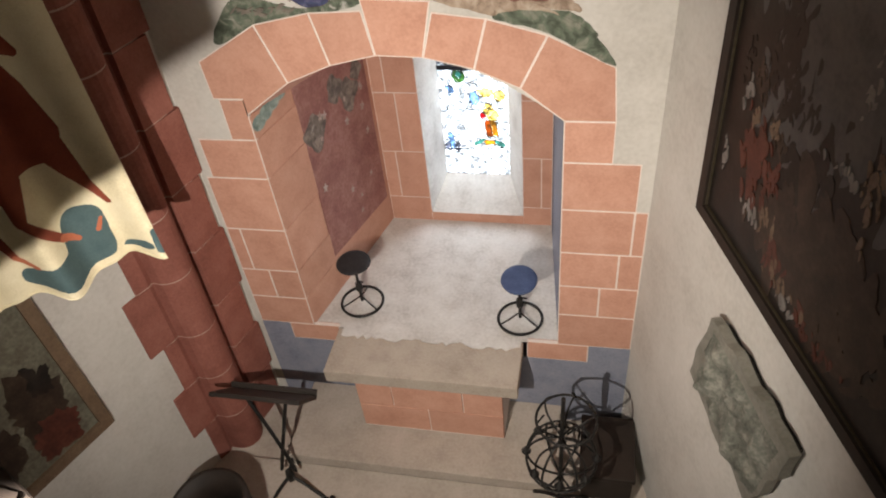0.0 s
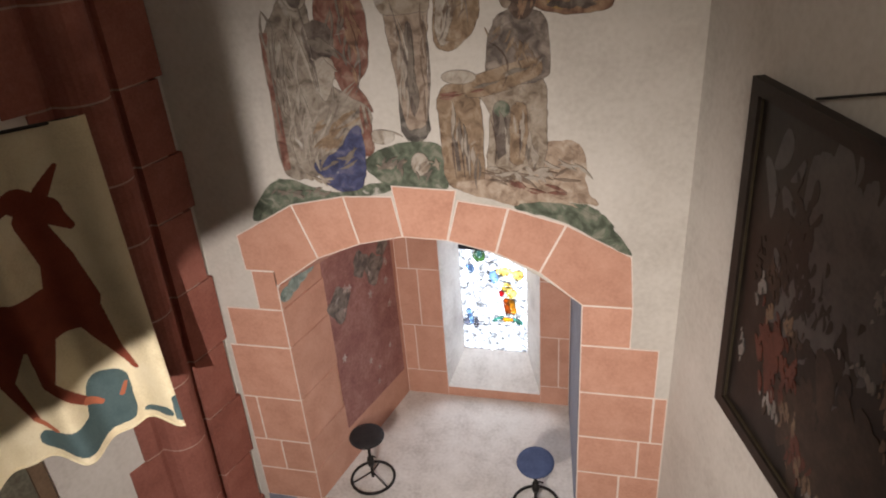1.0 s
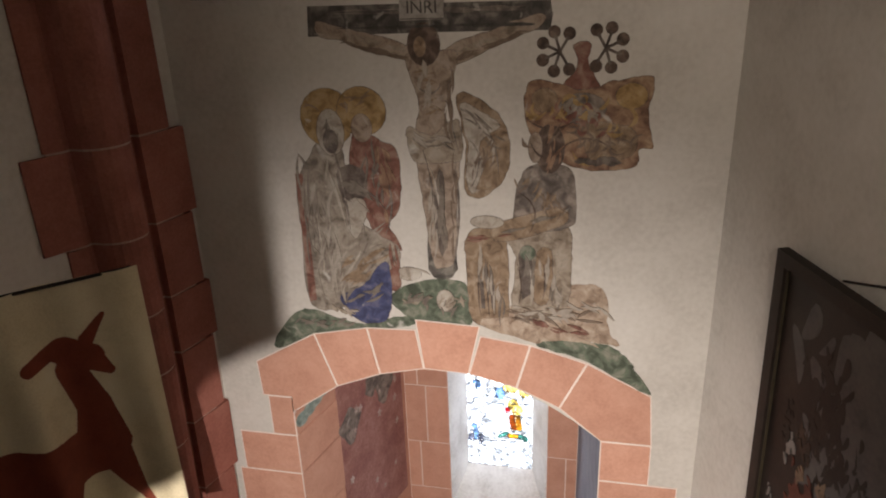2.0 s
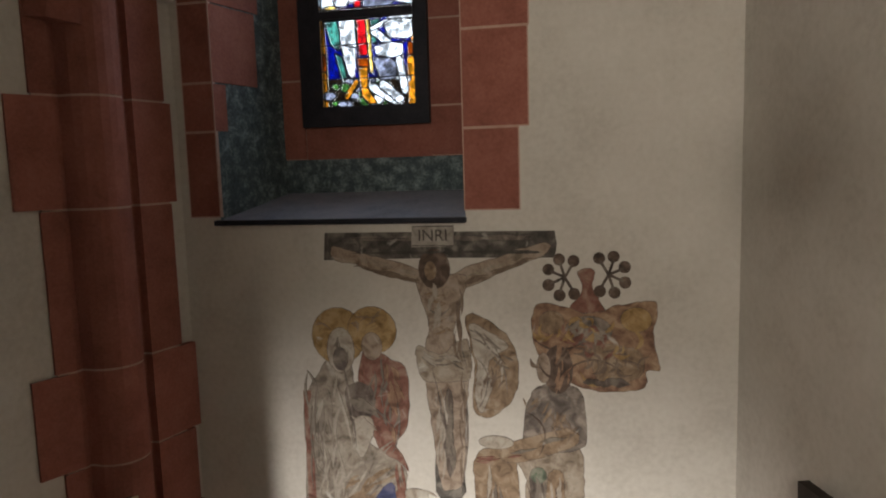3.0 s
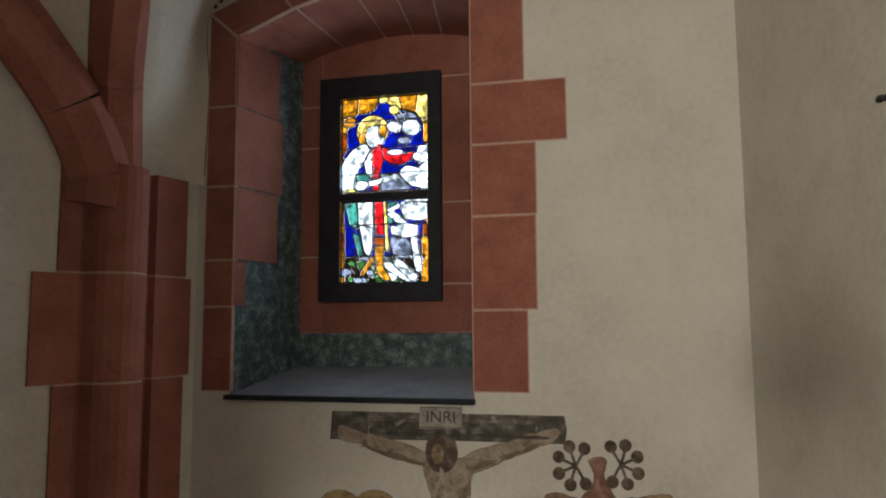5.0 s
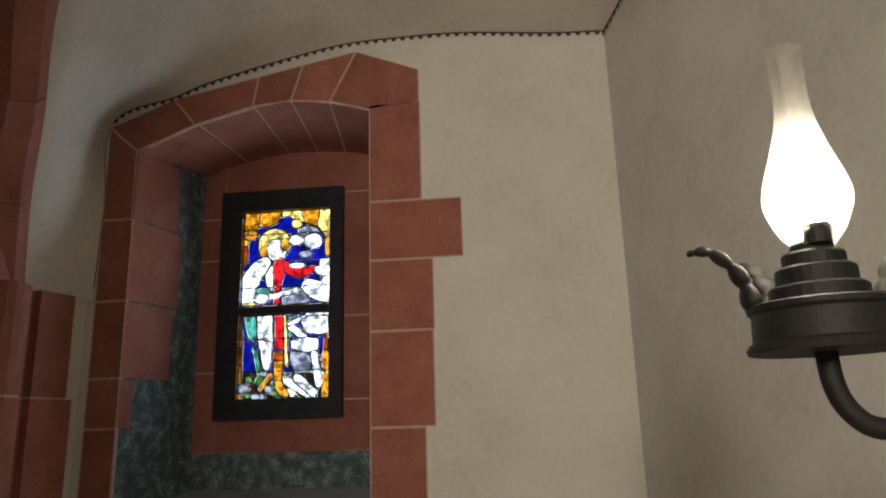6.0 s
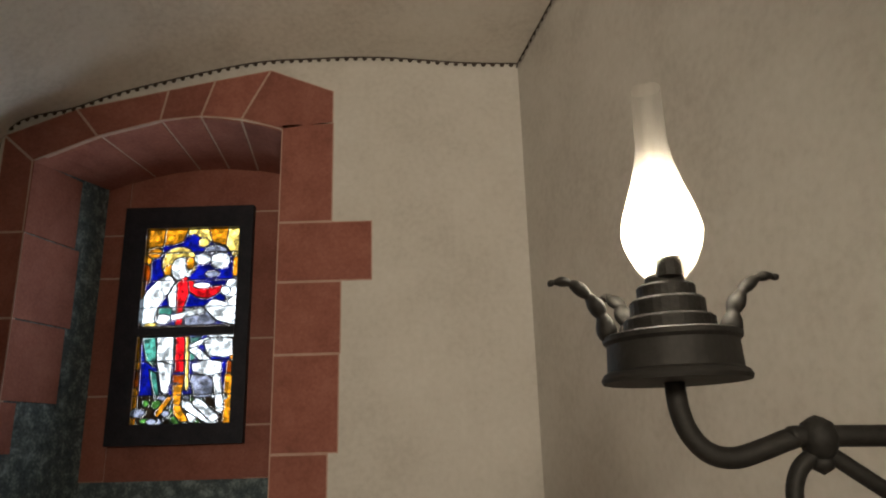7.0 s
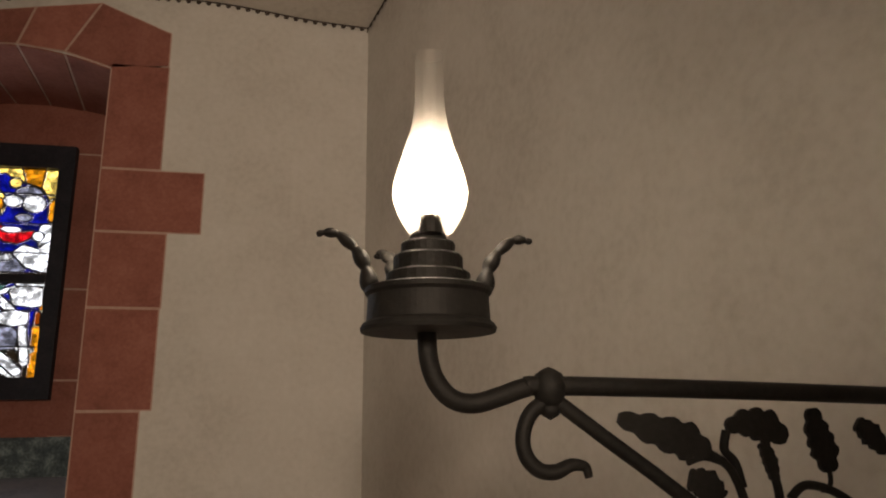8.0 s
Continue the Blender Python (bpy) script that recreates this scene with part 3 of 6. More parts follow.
def stained_window(name, label, x0, x1, z0, z1, y, bars, lead_cells):
    """Panes cut from the board, lead cames where two panes meet, and saddle bars."""
    win = holder(name, (x0 + x1) / 2, y, z0)
    tagged(win, label, "stained glass window")
    pane = BOARD_NOW["pane"]
    high, wide = pane.shape
    edge = np.zeros(pane.shape, bool)
    for k in range(1, lead_cells + 1):
        edge[:, k:] |= pane[:, k:] != pane[:, :-k]
        edge[k:, :] |= pane[k:, :] != pane[:-k, :]
    label_of = np.where(edge, -1, pane)
    for k in np.unique(label_of):
        rows_k, cols_k = np.nonzero(label_of == k)
        if len(rows_k) < 4:
            continue
        verts, faces, at = [], [], {}
        yy = y - 0.004 if k < 0 else y
        for r, c in zip(rows_k.tolist(), cols_k.tolist()):
            quad = []
            for dr, dc in ((0, 0), (1, 0), (1, 1), (0, 1)):
                key = (r + dr, c + dc)
                if key not in at:
                    at[key] = len(verts)
                    verts.append((x0 + (x1 - x0) * key[1] / wide, yy, z1 - (z1 - z0) * key[0] / high))
                quad.append(at[key])
            faces.append(quad)
        me = bpy.data.meshes.new("lead_came" if k < 0 else "pane")
        me.from_pydata(verts, [], faces)
        me.materials.append(LEAD if k < 0 else GLASS[BOARD_NOW["colour"][k]])
        ob = new(me.name.split(".")[0], me)
        ob.parent = win
        ob.matrix_parent_inverse = win.matrix_world.inverted()
        thick = ob.modifiers.new("thickness", "SOLIDIFY")
        thick.thickness, thick.offset = (0.008 if k < 0 else 0.003), 1.0
        ob.visible_shadow = k < 0
    for z in bars:
        part("saddle_bar", box(x0, x1, y - 0.024, y - 0.010, z - 0.019, z + 0.019), DARKIRON, win)
    return win


BOARD_NOW = glass_grid(170, 350)
lay(BOARD_NOW["u"] >= 0, "blue")
# canopy and side columns
glass_poly("gold", (-5, 0), (20, 0), (19, 9), (10, 14), (4, 22), (-3, 21))
glass_poly("gold", (20, 0), (45, 0), (40, 7), (30, 9), (19, 9))
glass_poly("pale_gold", (45, 0), (66, 0), (71, 8), (60, 6), (51, 3), (45, 4))
glass_poly("gold", (66, 0), (88, 0), (86, 10), (71, 8))
glass_poly("pale_gold", (88, -1), (101, -1), (101, 15), (95, 17), (86, 10))
glass_oval("gold", 10, 13, 8.3, 2.9)
glass_oval("pale_gold", 62, 8, 6.0, 2.6)
glass_bar("amber", 2, 21, 2, 28, 4.8)
glass_bar("gold", -1, 29, 0, 50, 3.0)
glass_bar("gold", 0, 57, 2, 74, 3.0)
glass_bar("amber", 1, 75, 1, 83, 3.6)
glass_bar("gold", 1, 84, 2, 100, 4.2)
glass_bar("gold", 98, 17, 98, 25, 3.6)
glass_bar("pale_gold", 100, 31, 100, 51, 2.4)
glass_bar("gold", 100, 57, 99, 70, 2.4)
glass_bar("amber", 96, 71, 96, 77, 3.0)
glass_bar("gold", 96, 78, 96, 100, 4.2)
# upper half: round gold disc, white draped shapes, red strip
glass_oval("pale_gold", 37, 19, 18.5, 9.0)
glass_oval("gold", 29, 23, 8.3, 3.8)
glass_oval("white", 40, 22, 11.3, 6.4)
glass_oval("gold", 49, 19, 4.8, 3.5)
glass_oval("grey", 75, 13, 12.5, 3.5)
glass_oval("white", 62, 17, 9.5, 2.9)
glass_oval("white", 81, 18, 10.7, 4.4)
glass_oval("grey", 73, 25, 7.7, 2.0)
glass_poly("white", (-1, 49), (-3, 41), (4, 34), (15, 28), (27, 25), (35, 28), (26, 36), (18, 42), (17, 50), (4, 52))
glass_poly("white", (37, 28), (37, 38), (37, 45), (30, 43), (27, 36))
glass_oval("teal", 26, 44, 7.7, 2.6)
glass_poly("red", (36, 29), (45, 26), (51, 29), (49, 36), (45, 42), (45, 52), (37, 52), (37, 42))
glass_poly("red", (47, 27), (58, 30), (70, 32), (83, 31), (86, 34), (70, 38), (58, 37), (49, 34))
glass_oval("white", 63, 31, 9.5, 1.5)
glass_poly("white", (87, 32), (90, 28), (101, 27), (100, 36), (89, 39))
glass_poly("white", (89, 40), (100, 36), (100, 52), (85, 50), (70, 47), (67, 42), (76, 38))
glass_poly("grey", (46, 42), (59, 43), (69, 44), (81, 50), (72, 52), (47, 52))
glass_oval("white", 88, 34, 5.4, 2.3)
glass_bar("white", 19, 49, 65, 44, 3.0)
glass_oval("white", 24, 48, 8.9, 2.6)
glass_oval("pale_gold", 12, 51, 7.1, 1.2)
# pebbled ground at the foot, then the lower half
glass_poly("dark", (5, 86), (92, 86), (92, 100), (5, 100))
pebble = random.Random(8)
for k in range(34):
    glass_oval(pebble.choice(("white", "grey", "white", "moss")), pebble.uniform(6, 90), 87 + 12 * pebble.random(), pebble.uniform(4, 8), pebble.uniform(1.4, 2.6))
glass_poly("teal", (4, 57), (18, 57), (22, 66), (19, 72), (10, 69))
glass_poly("teal", (14, 73), (22, 75), (27, 86), (21, 87))
glass_poly("white", (20, 57), (37, 57), (39, 71), (21, 69))
glass_poly("white", (21, 69), (38, 71), (37, 80), (34, 87), (28, 84))
glass_poly("red", (39, 57), (49, 57), (50, 75), (40, 75))
glass_bar("pale_gold", 51, 58, 54, 83, 2.1)
glass_poly("teal", (54, 58), (67, 57), (60, 61), (54, 62))
glass_poly("teal", (54, 63), (61, 65), (60, 70), (55, 69))
glass_bar("white", 57, 63, 72, 69, 4.2)
glass_bar("white", 56, 62, 73, 59, 2.4)
glass_poly("white", (68, 60), (84, 57), (99, 59), (99, 67), (90, 68), (73, 67))
glass_bar("white", 75, 57, 99, 57, 1.8)
glass_poly("white", (57, 71), (74, 69), (88, 70), (88, 76), (74, 77), (59, 75))
glass_poly("grey", (58, 76), (76, 77), (82, 80), (80, 87), (63, 88), (57, 80))
glass_bar("white", 84, 78, 89, 93, 4.2)
glass_bar("white", 55, 91, 82, 99, 4.8)
glass_bar("white", 66, 90, 83, 97, 4.8)
glass_poly("amber", (38, 76), (51, 76), (51, 81), (39, 80))
glass_poly("gold", (39, 81), (50, 81), (49, 91), (41, 91))
glass_poly("gold", (41, 91), (49, 91), (59, 99), (49, 99), (42, 95))
glass_bar("gold", 37, 88, 26, 95, 3.0)
glass_poly("dark", (-1, 51.5), (101, 51.5), (101, 56.5), (-1, 56.5))
glass_rows((13, 28, 42, 69, 86), 0.0)
sw = stained_window("stained_window", "tall stained glass window of blue, gold and white panes", 0.372, 0.873, 5.593, 6.625, 4.49, (6.060,), 2)
bm = bmesh.new()
for x0, x1, z0, z1 in ((FX0, 0.372, FZ0, FZ1), (0.873, FX1, FZ0, FZ1), (0.372, 0.873, FZ0, 5.593), (0.372, 0.873, 6.625, FZ1)):
    add_box(bm, x0, x1, 4.475, 4.525, z0, z1)
part("iron_frame", bm, DARKIRON, sw, "broad black iron frame")

# the niche window: pale panes round a small amber and teal pattern
BOARD_NOW = glass_grid(120, 250)
lay(BOARD_NOW["u"] >= 0, "white")
speck = random.Random(21)
for k in range(9):
    glass_oval(speck.choice(("grey", "white", "sky", "white", "sky")), speck.uniform(4, 30), speck.uniform(22, 80), speck.uniform(4, 9), speck.uniform(2, 5))
for k in range(7):
    glass_oval(speck.choice(("white", "pale_gold", "white", "sky")), speck.uniform(30, 95), speck.uniform(24, 50), speck.uniform(6, 12), speck.uniform(3, 6))
glass_poly("grey", (0, 0), (100, 0), (100, 11), (0, 11))
glass_poly("pale_gold", (40, 2), (60, 2), (58, 10), (42, 10))
glass_oval("moss", 30, 20, 9, 5)
glass_oval("teal", 30, 19, 5, 3)
glass_bar("amber", 69, 56, 71, 65, 5)
glass_bar("gold", 77, 56, 80, 65, 4.5)
glass_oval("red", 62, 50, 4, 2.5)
glass_bar("teal", 50, 73, 62, 70, 3)
glass_bar("gold", 66, 72, 78, 72, 4)
glass_bar("teal", 82, 72, 90, 74, 4)
glass_bar("sky", 10, 66, 14, 76, 4)
glass_rows((12, 46, 78), 0.02)
sl = stained_window("stained_window", "small bright stained glass window in the niche", GX0, GX1, GZ0, GZ1, GY - 0.006, (2.27,), 1)
DAY = glow("daylight_haze", (0.93, 0.97, 1.0), 2.5)
DAY_NEAR = glow("daylight_bright", (0.95, 0.98, 1.0), 4.5)
for n, mat, x, y, z, w, h in (("backdrop_high", DAY, 0.62, 5.3, 6.1, 3.0, 3.0), ("backdrop_low", DAY_NEAR, 1.16, 6.3, 1.9, 2.4, 2.6)):
    tagged(part(n, slab_xz(rect_o(x - w / 2, x + w / 2, z - h / 2, z + h / 2), y, y + 0.02), mat), "bright overcast daylight outside the window", "backdrop", kind="structure")


# ---- pier on the west wall ----
pier = holder("pier")
tagged(pier, "red sandstone wall pier with rounded shaft", "pier", kind="structure")
PC = 0.44                    # middle of the shaft along the wall


def lean(z):
    """The old wall leans outwards below."""
    return 0.02 * max(0.0, 3.5 - z)


def leaning(z):
    return lambda p: (p[0] - lean(z), p[1], z)


def pier_outline(a, b, grow=0.0):
    pts = [west(a - grow, -0.02), west(a - grow, 0.035 + grow), west(PC - 0.175, 0.055 + grow), west(PC - 0.165, 0.02 + grow), west(PC - 0.135, 0.015 + grow)]
    n = 11
    for k in range(n):
        t = math.pi * (k + 0.5) / n
        pts.append(west(PC - (0.128 + grow) * math.cos(t), 0.02 + (0.135 + grow) * math.sin(t)))
    pts += [west(PC + 0.135, 0.015 + grow), west(PC + 0.165, 0.025 + grow), west(b + grow, 0.014 + grow), west(b + grow, -0.02)]
    return pts


COURSES = ((FLOOR_Z, 0.66, 0), (0.66, 1.10, 1), (1.10, 1.52, 0), (1.52, 1.99, 1), (1.99, 2.42, 0), (2.42, 2.86, 1), (2.86, 3.30, 0), (3.30, 3.62, 1), (3.62, 4.01, 0), (4.01, 4.44, 1), (4.44, 5.13, 2), (5.13, 5.60, 3), (5.60, 6.08, 2))
for z0, z1, kind in COURSES:
    a, b = ((0.04, 0.69), (0.008, 0.79), (0.085, 0.69), (0.055, 0.79))[kind]
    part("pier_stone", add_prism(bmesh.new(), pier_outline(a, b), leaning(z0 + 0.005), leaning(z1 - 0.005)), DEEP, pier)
for z0, z1 in ((FLOOR_Z, 3.5), (3.5, 6.07)):
    part("pier_mortar", add_prism(bmesh.new(), pier_outline(0.09, 0.685, -0.003), leaning(z0), leaning(z1)), DULLMORTAR, pier)

# ---- vault ----
DOTS = smooth_line([(-0.17, NY, 6.07), (-0.155, NY, 6.55), (-0.15, NY, 7.0), (0.18, NY, 7.115), (0.43, NY, 7.20), (1.0, NY, 7.325), (1.35, NY, 7.345), (1.684, NY, 7.342), (2.08, NY, 7.30), (2.37, NY, 7.285)], 6)
e1 = east(3.2)
RIB = smooth_line([(-0.33, 3.80, 6.07), (-0.24, 3.66, 6.45), (-0.10, 3.50, 6.78), (0.14, 3.20, 7.16), (0.7, 2.7, 7.75), (1.3, 2.0, 8.05), (2.0, 1.3, 8.15), (2.5, 1.0, 8.1), (e1[0], e1[1], 7.95), (e1[0], e1[1], 7.95)], 6)
WRIB = smooth_line([(*west(0.62), 6.07), (*west(0.80), 6.45), (*west(1.25), 6.95), (*west(2.2), 7.5), (*west(4.0), 8.0), (*west(6.3), 8.2)], 8)
bm = bmesh.new()
M = 48


def along(line, t):
    f = t * (len(line) - 1)
    k = min(int(f), len(line) - 2)
    return line[k].lerp(line[k + 1], f - k)


rows = []
for k in range(M + 1):
    a, b = along(DOTS, k / M), along(RIB, k / M)
    row = []
    for j in range(9):
        p = a.lerp(b, j / 8)
        row.append(bm.verts.new(p))
    c = along(WRIB, k / M)
    for j in range(1, 7):
        row.append(bm.verts.new(p.lerp(c, j / 6)))
    rows.append(row)
for r0, r1 in zip(rows, rows[1:]):
    for j in range(14):
        bm.faces.new((r0[j], r0[j + 1], r1[j + 1], r1[j]))
vault = tagged(part("ceiling", bm, VAULT, smooth=True), "pale plastered vault rising from the walls", "ceiling", kind="structure")
roof = tagged(part("ceiling_upper", box(-3.2, 4.9, -2.4, 4.4, TOP, TOP + 0.2), VAULT), "plain ceiling closing the vault", "ceiling", kind="structure")

# ribs springing from the pier, and the painted dot border along the vault
ribs = holder("vault_ribs")
tagged(ribs, "red sandstone vault ribs springing from the pier", "rib", kind="structure")


def rib(name, line, half=0.10, deep=0.14):
    """A rib of chamfered section, in stones with pale joints."""
    n = 5
    step = max(2, len(line) // n)
    for k in range(0, len(line) - 1, step):
        seg = line[k:k + step + 1]
        if len(seg) < 2:
            continue
        bm = bmesh.new()
        rings = []
        for i, p in enumerate(seg):
            d = (seg[min(i + 1, len(seg) - 1)] - seg[max(i - 1, 0)]).normalized()
            side = d.cross(Vector((0.75, -0.65, 0.1))).normalized()
            out = side.cross(d).normalized()
            if out.y > 0:
                out = -out
            q = p + d * (0.004 if i == 0 else (-0.004 if i == len(seg) - 1 else 0))
            rings.append([bm.verts.new(q + side * a + out * b) for a, b in ((-half, -0.05), (-half, 0.03), (-half * 0.45, deep), (half * 0.45, deep), (half, 0.03), (half, -0.05))])
        for r0, r1 in zip(rings, rings[1:]):
            for j in range(6):
                bm.faces.new((r0[j], r0[(j + 1) % 6], r1[(j + 1) % 6], r1[j]))
        bm.faces.new(rings[0])
        bm.faces.new(list(reversed(rings[-1])))
        part(name, bm, DEEP, ribs)


rib("rib_stone", [Vector((-0.40, 3.64, 5.9))] + [p + Vector((-0.085, -0.15, 0)) for p in RIB[:34]], 0.115, 0.12)
w0, w1, w2, w3 = west(0.56, 0.04), west(0.80, 0.04), west(1.36, 0.03), west(2.4, 0.0)
rib("wall_rib_stone", smooth_line([(*w0, 5.88), (*w0, 6.07), (*w1, 6.45), (*w2, 6.95), (*w3, 7.5)], 6), 0.13, 0.08)

DOT = mottled("painted_border_brown", [(0.035, 0.026, 0.022), (0.085, 0.065, 0.055)], 25, 90, 0.9, 0.0)
border = holder("vault_border")
tagged(border, "dark painted dotted border along the vault edge", "border", kind="structure")
E_DOTS = [Vector((*east(0.01 + 0.05 * k, 0.004), 7.275 + 0.0096 * k)) for k in range(60)]


def dotted(line, nrm, parent, size=0.012, gap=0.046):
    bm = bmesh.new()
    strip = bmesh.new()
    run = 0.0
    nxt = 0.0
    for a, b in zip(line, line[1:]):
        d = b - a
        ln = d.length
        d.normalize()
        up = nrm.cross(d).normalized()
        if up.z < 0 and abs(d.z) < 0.9:
            up = -up
        elif abs(d.z) >= 0.9 and up.x < 0:
            up = -up
        quad = [a + nrm * 0.003 - up * 0.008, b + nrm * 0.003 - up * 0.008, b + nrm * 0.003 + up * 0.004, a + nrm * 0.003 + up * 0.004]
        vs = [strip.verts.new(p) for p in quad]
        strip.faces.new(vs)
        while nxt < run + ln:
            c = a + d * (nxt - run) + nrm * 0.0045 - up * 0.013
            ring = [bm.verts.new(c + (d * math.cos(2 * math.pi * k / 8) + up * math.sin(2 * math.pi * k / 8)) * size) for k in range(8)]
            bm.faces.new(ring)
            nxt += gap
        run += ln
    part("dot_row", bm, DOT, parent)
    part("border_line", strip, DOT, parent)


dotted([Vector((-0.42, NY, 6.16)), Vector((-0.17, NY, 6.125))] + [q for q in DOTS if q.z > 6.13], Vector((0, -1, 0)), border)
dotted(E_DOTS, Vector((-math.cos(radians(17)), -math.sin(radians(17)), 0)), border)

# ---- wall painting above the niche: worn plain shapes ----
P = lambda n, *c: fresco(n, list(c))
GREEN = P("green", (0.06, 0.07, 0.05), (0.115, 0.14, 0.10), (0.24, 0.24, 0.19))
TAN = P("tan", (0.20, 0.14, 0.10), (0.37, 0.285, 0.215), (0.48, 0.40, 0.32))
BEAM = P("dark_brown", (0.055, 0.05, 0.045), (0.10, 0.09, 0.08), (0.22, 0.20, 0.175))
SKIN = P("flesh", (0.168, 0.122, 0.092), (0.319, 0.252, 0.197), (0.386, 0.319, 0.260))
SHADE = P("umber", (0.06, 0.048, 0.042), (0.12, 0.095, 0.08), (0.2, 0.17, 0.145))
PALECLOTH = P("pale_cloth", (0.252, 0.210, 0.168), (0.386, 0.344, 0.290), (0.437, 0.403, 0.353))
OCHRE = P("ochre", (0.143, 0.097, 0.063), (0.260, 0.185, 0.122), (0.353, 0.281, 0.206))
REDCLOTH = P("faded_red", (0.118, 0.050, 0.038), (0.210, 0.101, 0.076), (0.302, 0.202, 0.160))
MANTLE = P("grey_mantle", (0.134, 0.109, 0.088), (0.269, 0.231, 0.189), (0.370, 0.332, 0.277))
BLUEP = P("blue", (0.035, 0.04, 0.085), (0.06, 0.068, 0.15), (0.13, 0.13, 0.20))
STONEP = P("stone", (0.168, 0.130, 0.097), (0.302, 0.252, 0.197), (0.378, 0.328, 0.269))
ARMOUR = P("grey_brown", (0.09, 0.075, 0.065), (0.18, 0.15, 0.13), (0.31, 0.265, 0.225))
ARMS = P("brown_red", (0.12, 0.065, 0.045), (0.26, 0.16, 0.105), (0.38, 0.27, 0.18))
BOARD = P("grey_board", (0.24, 0.22, 0.19), (0.34, 0.31, 0.28), (0.42, 0.39, 0.35))
GOLDP = P("gold_ochre", (0.20, 0.125, 0.05), (0.34, 0.225, 0.10), (0.42, 0.30, 0.16))
HAIR = P("dark_hair", (0.05, 0.035, 0.028), (0.10, 0.07, 0.055), (0.19, 0.14, 0.11))
mural = holder("wall_painting", 1.05, NY, 3.4)
tagged(mural, "faded fresco of plain draped shapes beneath a dark cross beam", "wall painting")
layer = [0]


def closed_line(o, n=8):
    m = len(o)
    pts = [Vector(p) for p in o]
    out = []
    for i in range(m):
        p0, p1, p2, p3 = pts[i - 1], pts[i], pts[(i + 1) % m], pts[(i + 2) % m]
        for k in range(n):
            t = k / n
            q = 0.5 * (2 * p1 + (p2 - p0) * t + (2 * p0 - 5 * p1 + 4 * p2 - p3) * t * t + (3 * p1 - p0 - 3 * p2 + p3) * t ** 3)
            w = noise.noise_vector(Vector((q.x * 22, q.y * 22, 3.0))) * 0.009 + noise.noise_vector(Vector((q.x * 60, q.y * 60, 8.0))) * 0.005
            out.append((q.x + w.x, q.y + w.y))
    return out


def daub(name, mat, outline, parent=None, smooth=True):
    layer[0] += 1
    y = NY - 0.0008 - 0.00005 * layer[0]
    o = closed_line(outline) if smooth else outline
    if smooth and mat not in (GREEN, TAN, BEAM, SHADE):
        part("contour", slab_xz(inset(o, -0.0022), y + 0.000025, NY + 0.0015), SHADE, mural)
    return part(name, slab_xz(o, y, NY + 0.002), mat, parent or mural)


def dab(name, mat, x, z, rx, rz):
    n = 18
    o = [(x + rx * math.cos(2 * math.pi * k / n), z + rz * math.sin(2 * math.pi * k / n)) for k in range(n)]
    layer[0] += 1
    y = NY - 0.0008 - 0.00005 * layer[0]
    part("contour", slab_xz(inset(o, -0.0022), y + 0.000025, NY + 0.0015), SHADE, mural)
    return part(name, slab_xz(o, y, NY + 0.002), mat, mural)


daub("ground", GREEN, [(0.14, 3.22), (0.27, 3.42), (0.4, 3.46), (0.64, 3.4), (0.93, 3.47), (0.95, 3.42), (0.69, 3.35), (0.38, 3.27)])
daub("ground", GREEN, [(0.82, 3.55), (0.94, 3.65), (1.19, 3.67), (1.23, 3.52), (1.22, 3.43), (0.96, 3.44)])
daub("rock_mass", TAN, [(1.4, 3.51), (1.55, 3.64), (1.81, 3.69), (1.89, 3.63), (1.91, 3.46), (1.95, 3.37), (1.66, 3.41), (1.41, 3.42)])
daub("ground", GREEN, [(1.62, 3.4), (1.89, 3.37), (1.99, 3.32), (2.03, 3.25), (1.82, 3.31)])
daub("beam", BEAM, [(0.53, 4.97), (1.09, 4.97), (1.6, 4.97), (1.61, 4.91), (1.6, 4.85), (1.09, 4.85), (0.52, 4.84)], smooth=False)
daub("cross_stem", BEAM, [(1.07, 4.24), (1.13, 4.24), (1.17, 3.74), (1.03, 3.73)])
daub("limb", SKIN, [(0.57, 4.9), (0.72, 4.87), (0.99, 4.79), (1.03, 4.72), (0.71, 4.81), (0.58, 4.84)])
daub("limb", SKIN, [(1.56, 4.92), (1.4, 4.87), (1.15, 4.78), (1.16, 4.7), (1.4, 4.8), (1.56, 4.87)])
daub("trunk_form", SKIN, [(0.97, 4.75), (1.09, 4.77), (1.2, 4.76), (1.17, 4.62), (1.14, 4.49), (1.19, 4.34), (0.99, 4.33), (1.02, 4.51), (1.0, 4.62)])
daub("limb", SKIN, [(1.0, 4.29), (1.1, 4.31), (1.2, 4.3), (1.18, 4.08), (1.16, 3.79), (1.1, 3.74), (1.05, 3.78), (1.02, 4.07)])
daub("shade", SHADE, [(1.085, 4.20), (1.12, 4.22), (1.125, 3.96), (1.10, 3.80), (1.065, 4.01)])
daub("loincloth", STONEP, [(0.96, 4.43), (1.07, 4.4), (1.19, 4.47), (1.21, 4.3), (1.12, 4.27), (0.98, 4.28)])
daub("flying_cloth", OCHRE, [(1.19, 4.57), (1.26, 4.58), (1.39, 4.48), (1.43, 4.3), (1.38, 4.17), (1.28, 4.1), (1.22, 4.15), (1.23, 4.35)])
daub("cloth_fold", PALECLOTH, [(1.21, 4.54), (1.33, 4.49), (1.38, 4.44), (1.29, 4.36), (1.31, 4.25), (1.26, 4.13), (1.23, 4.19), (1.24, 4.35)])
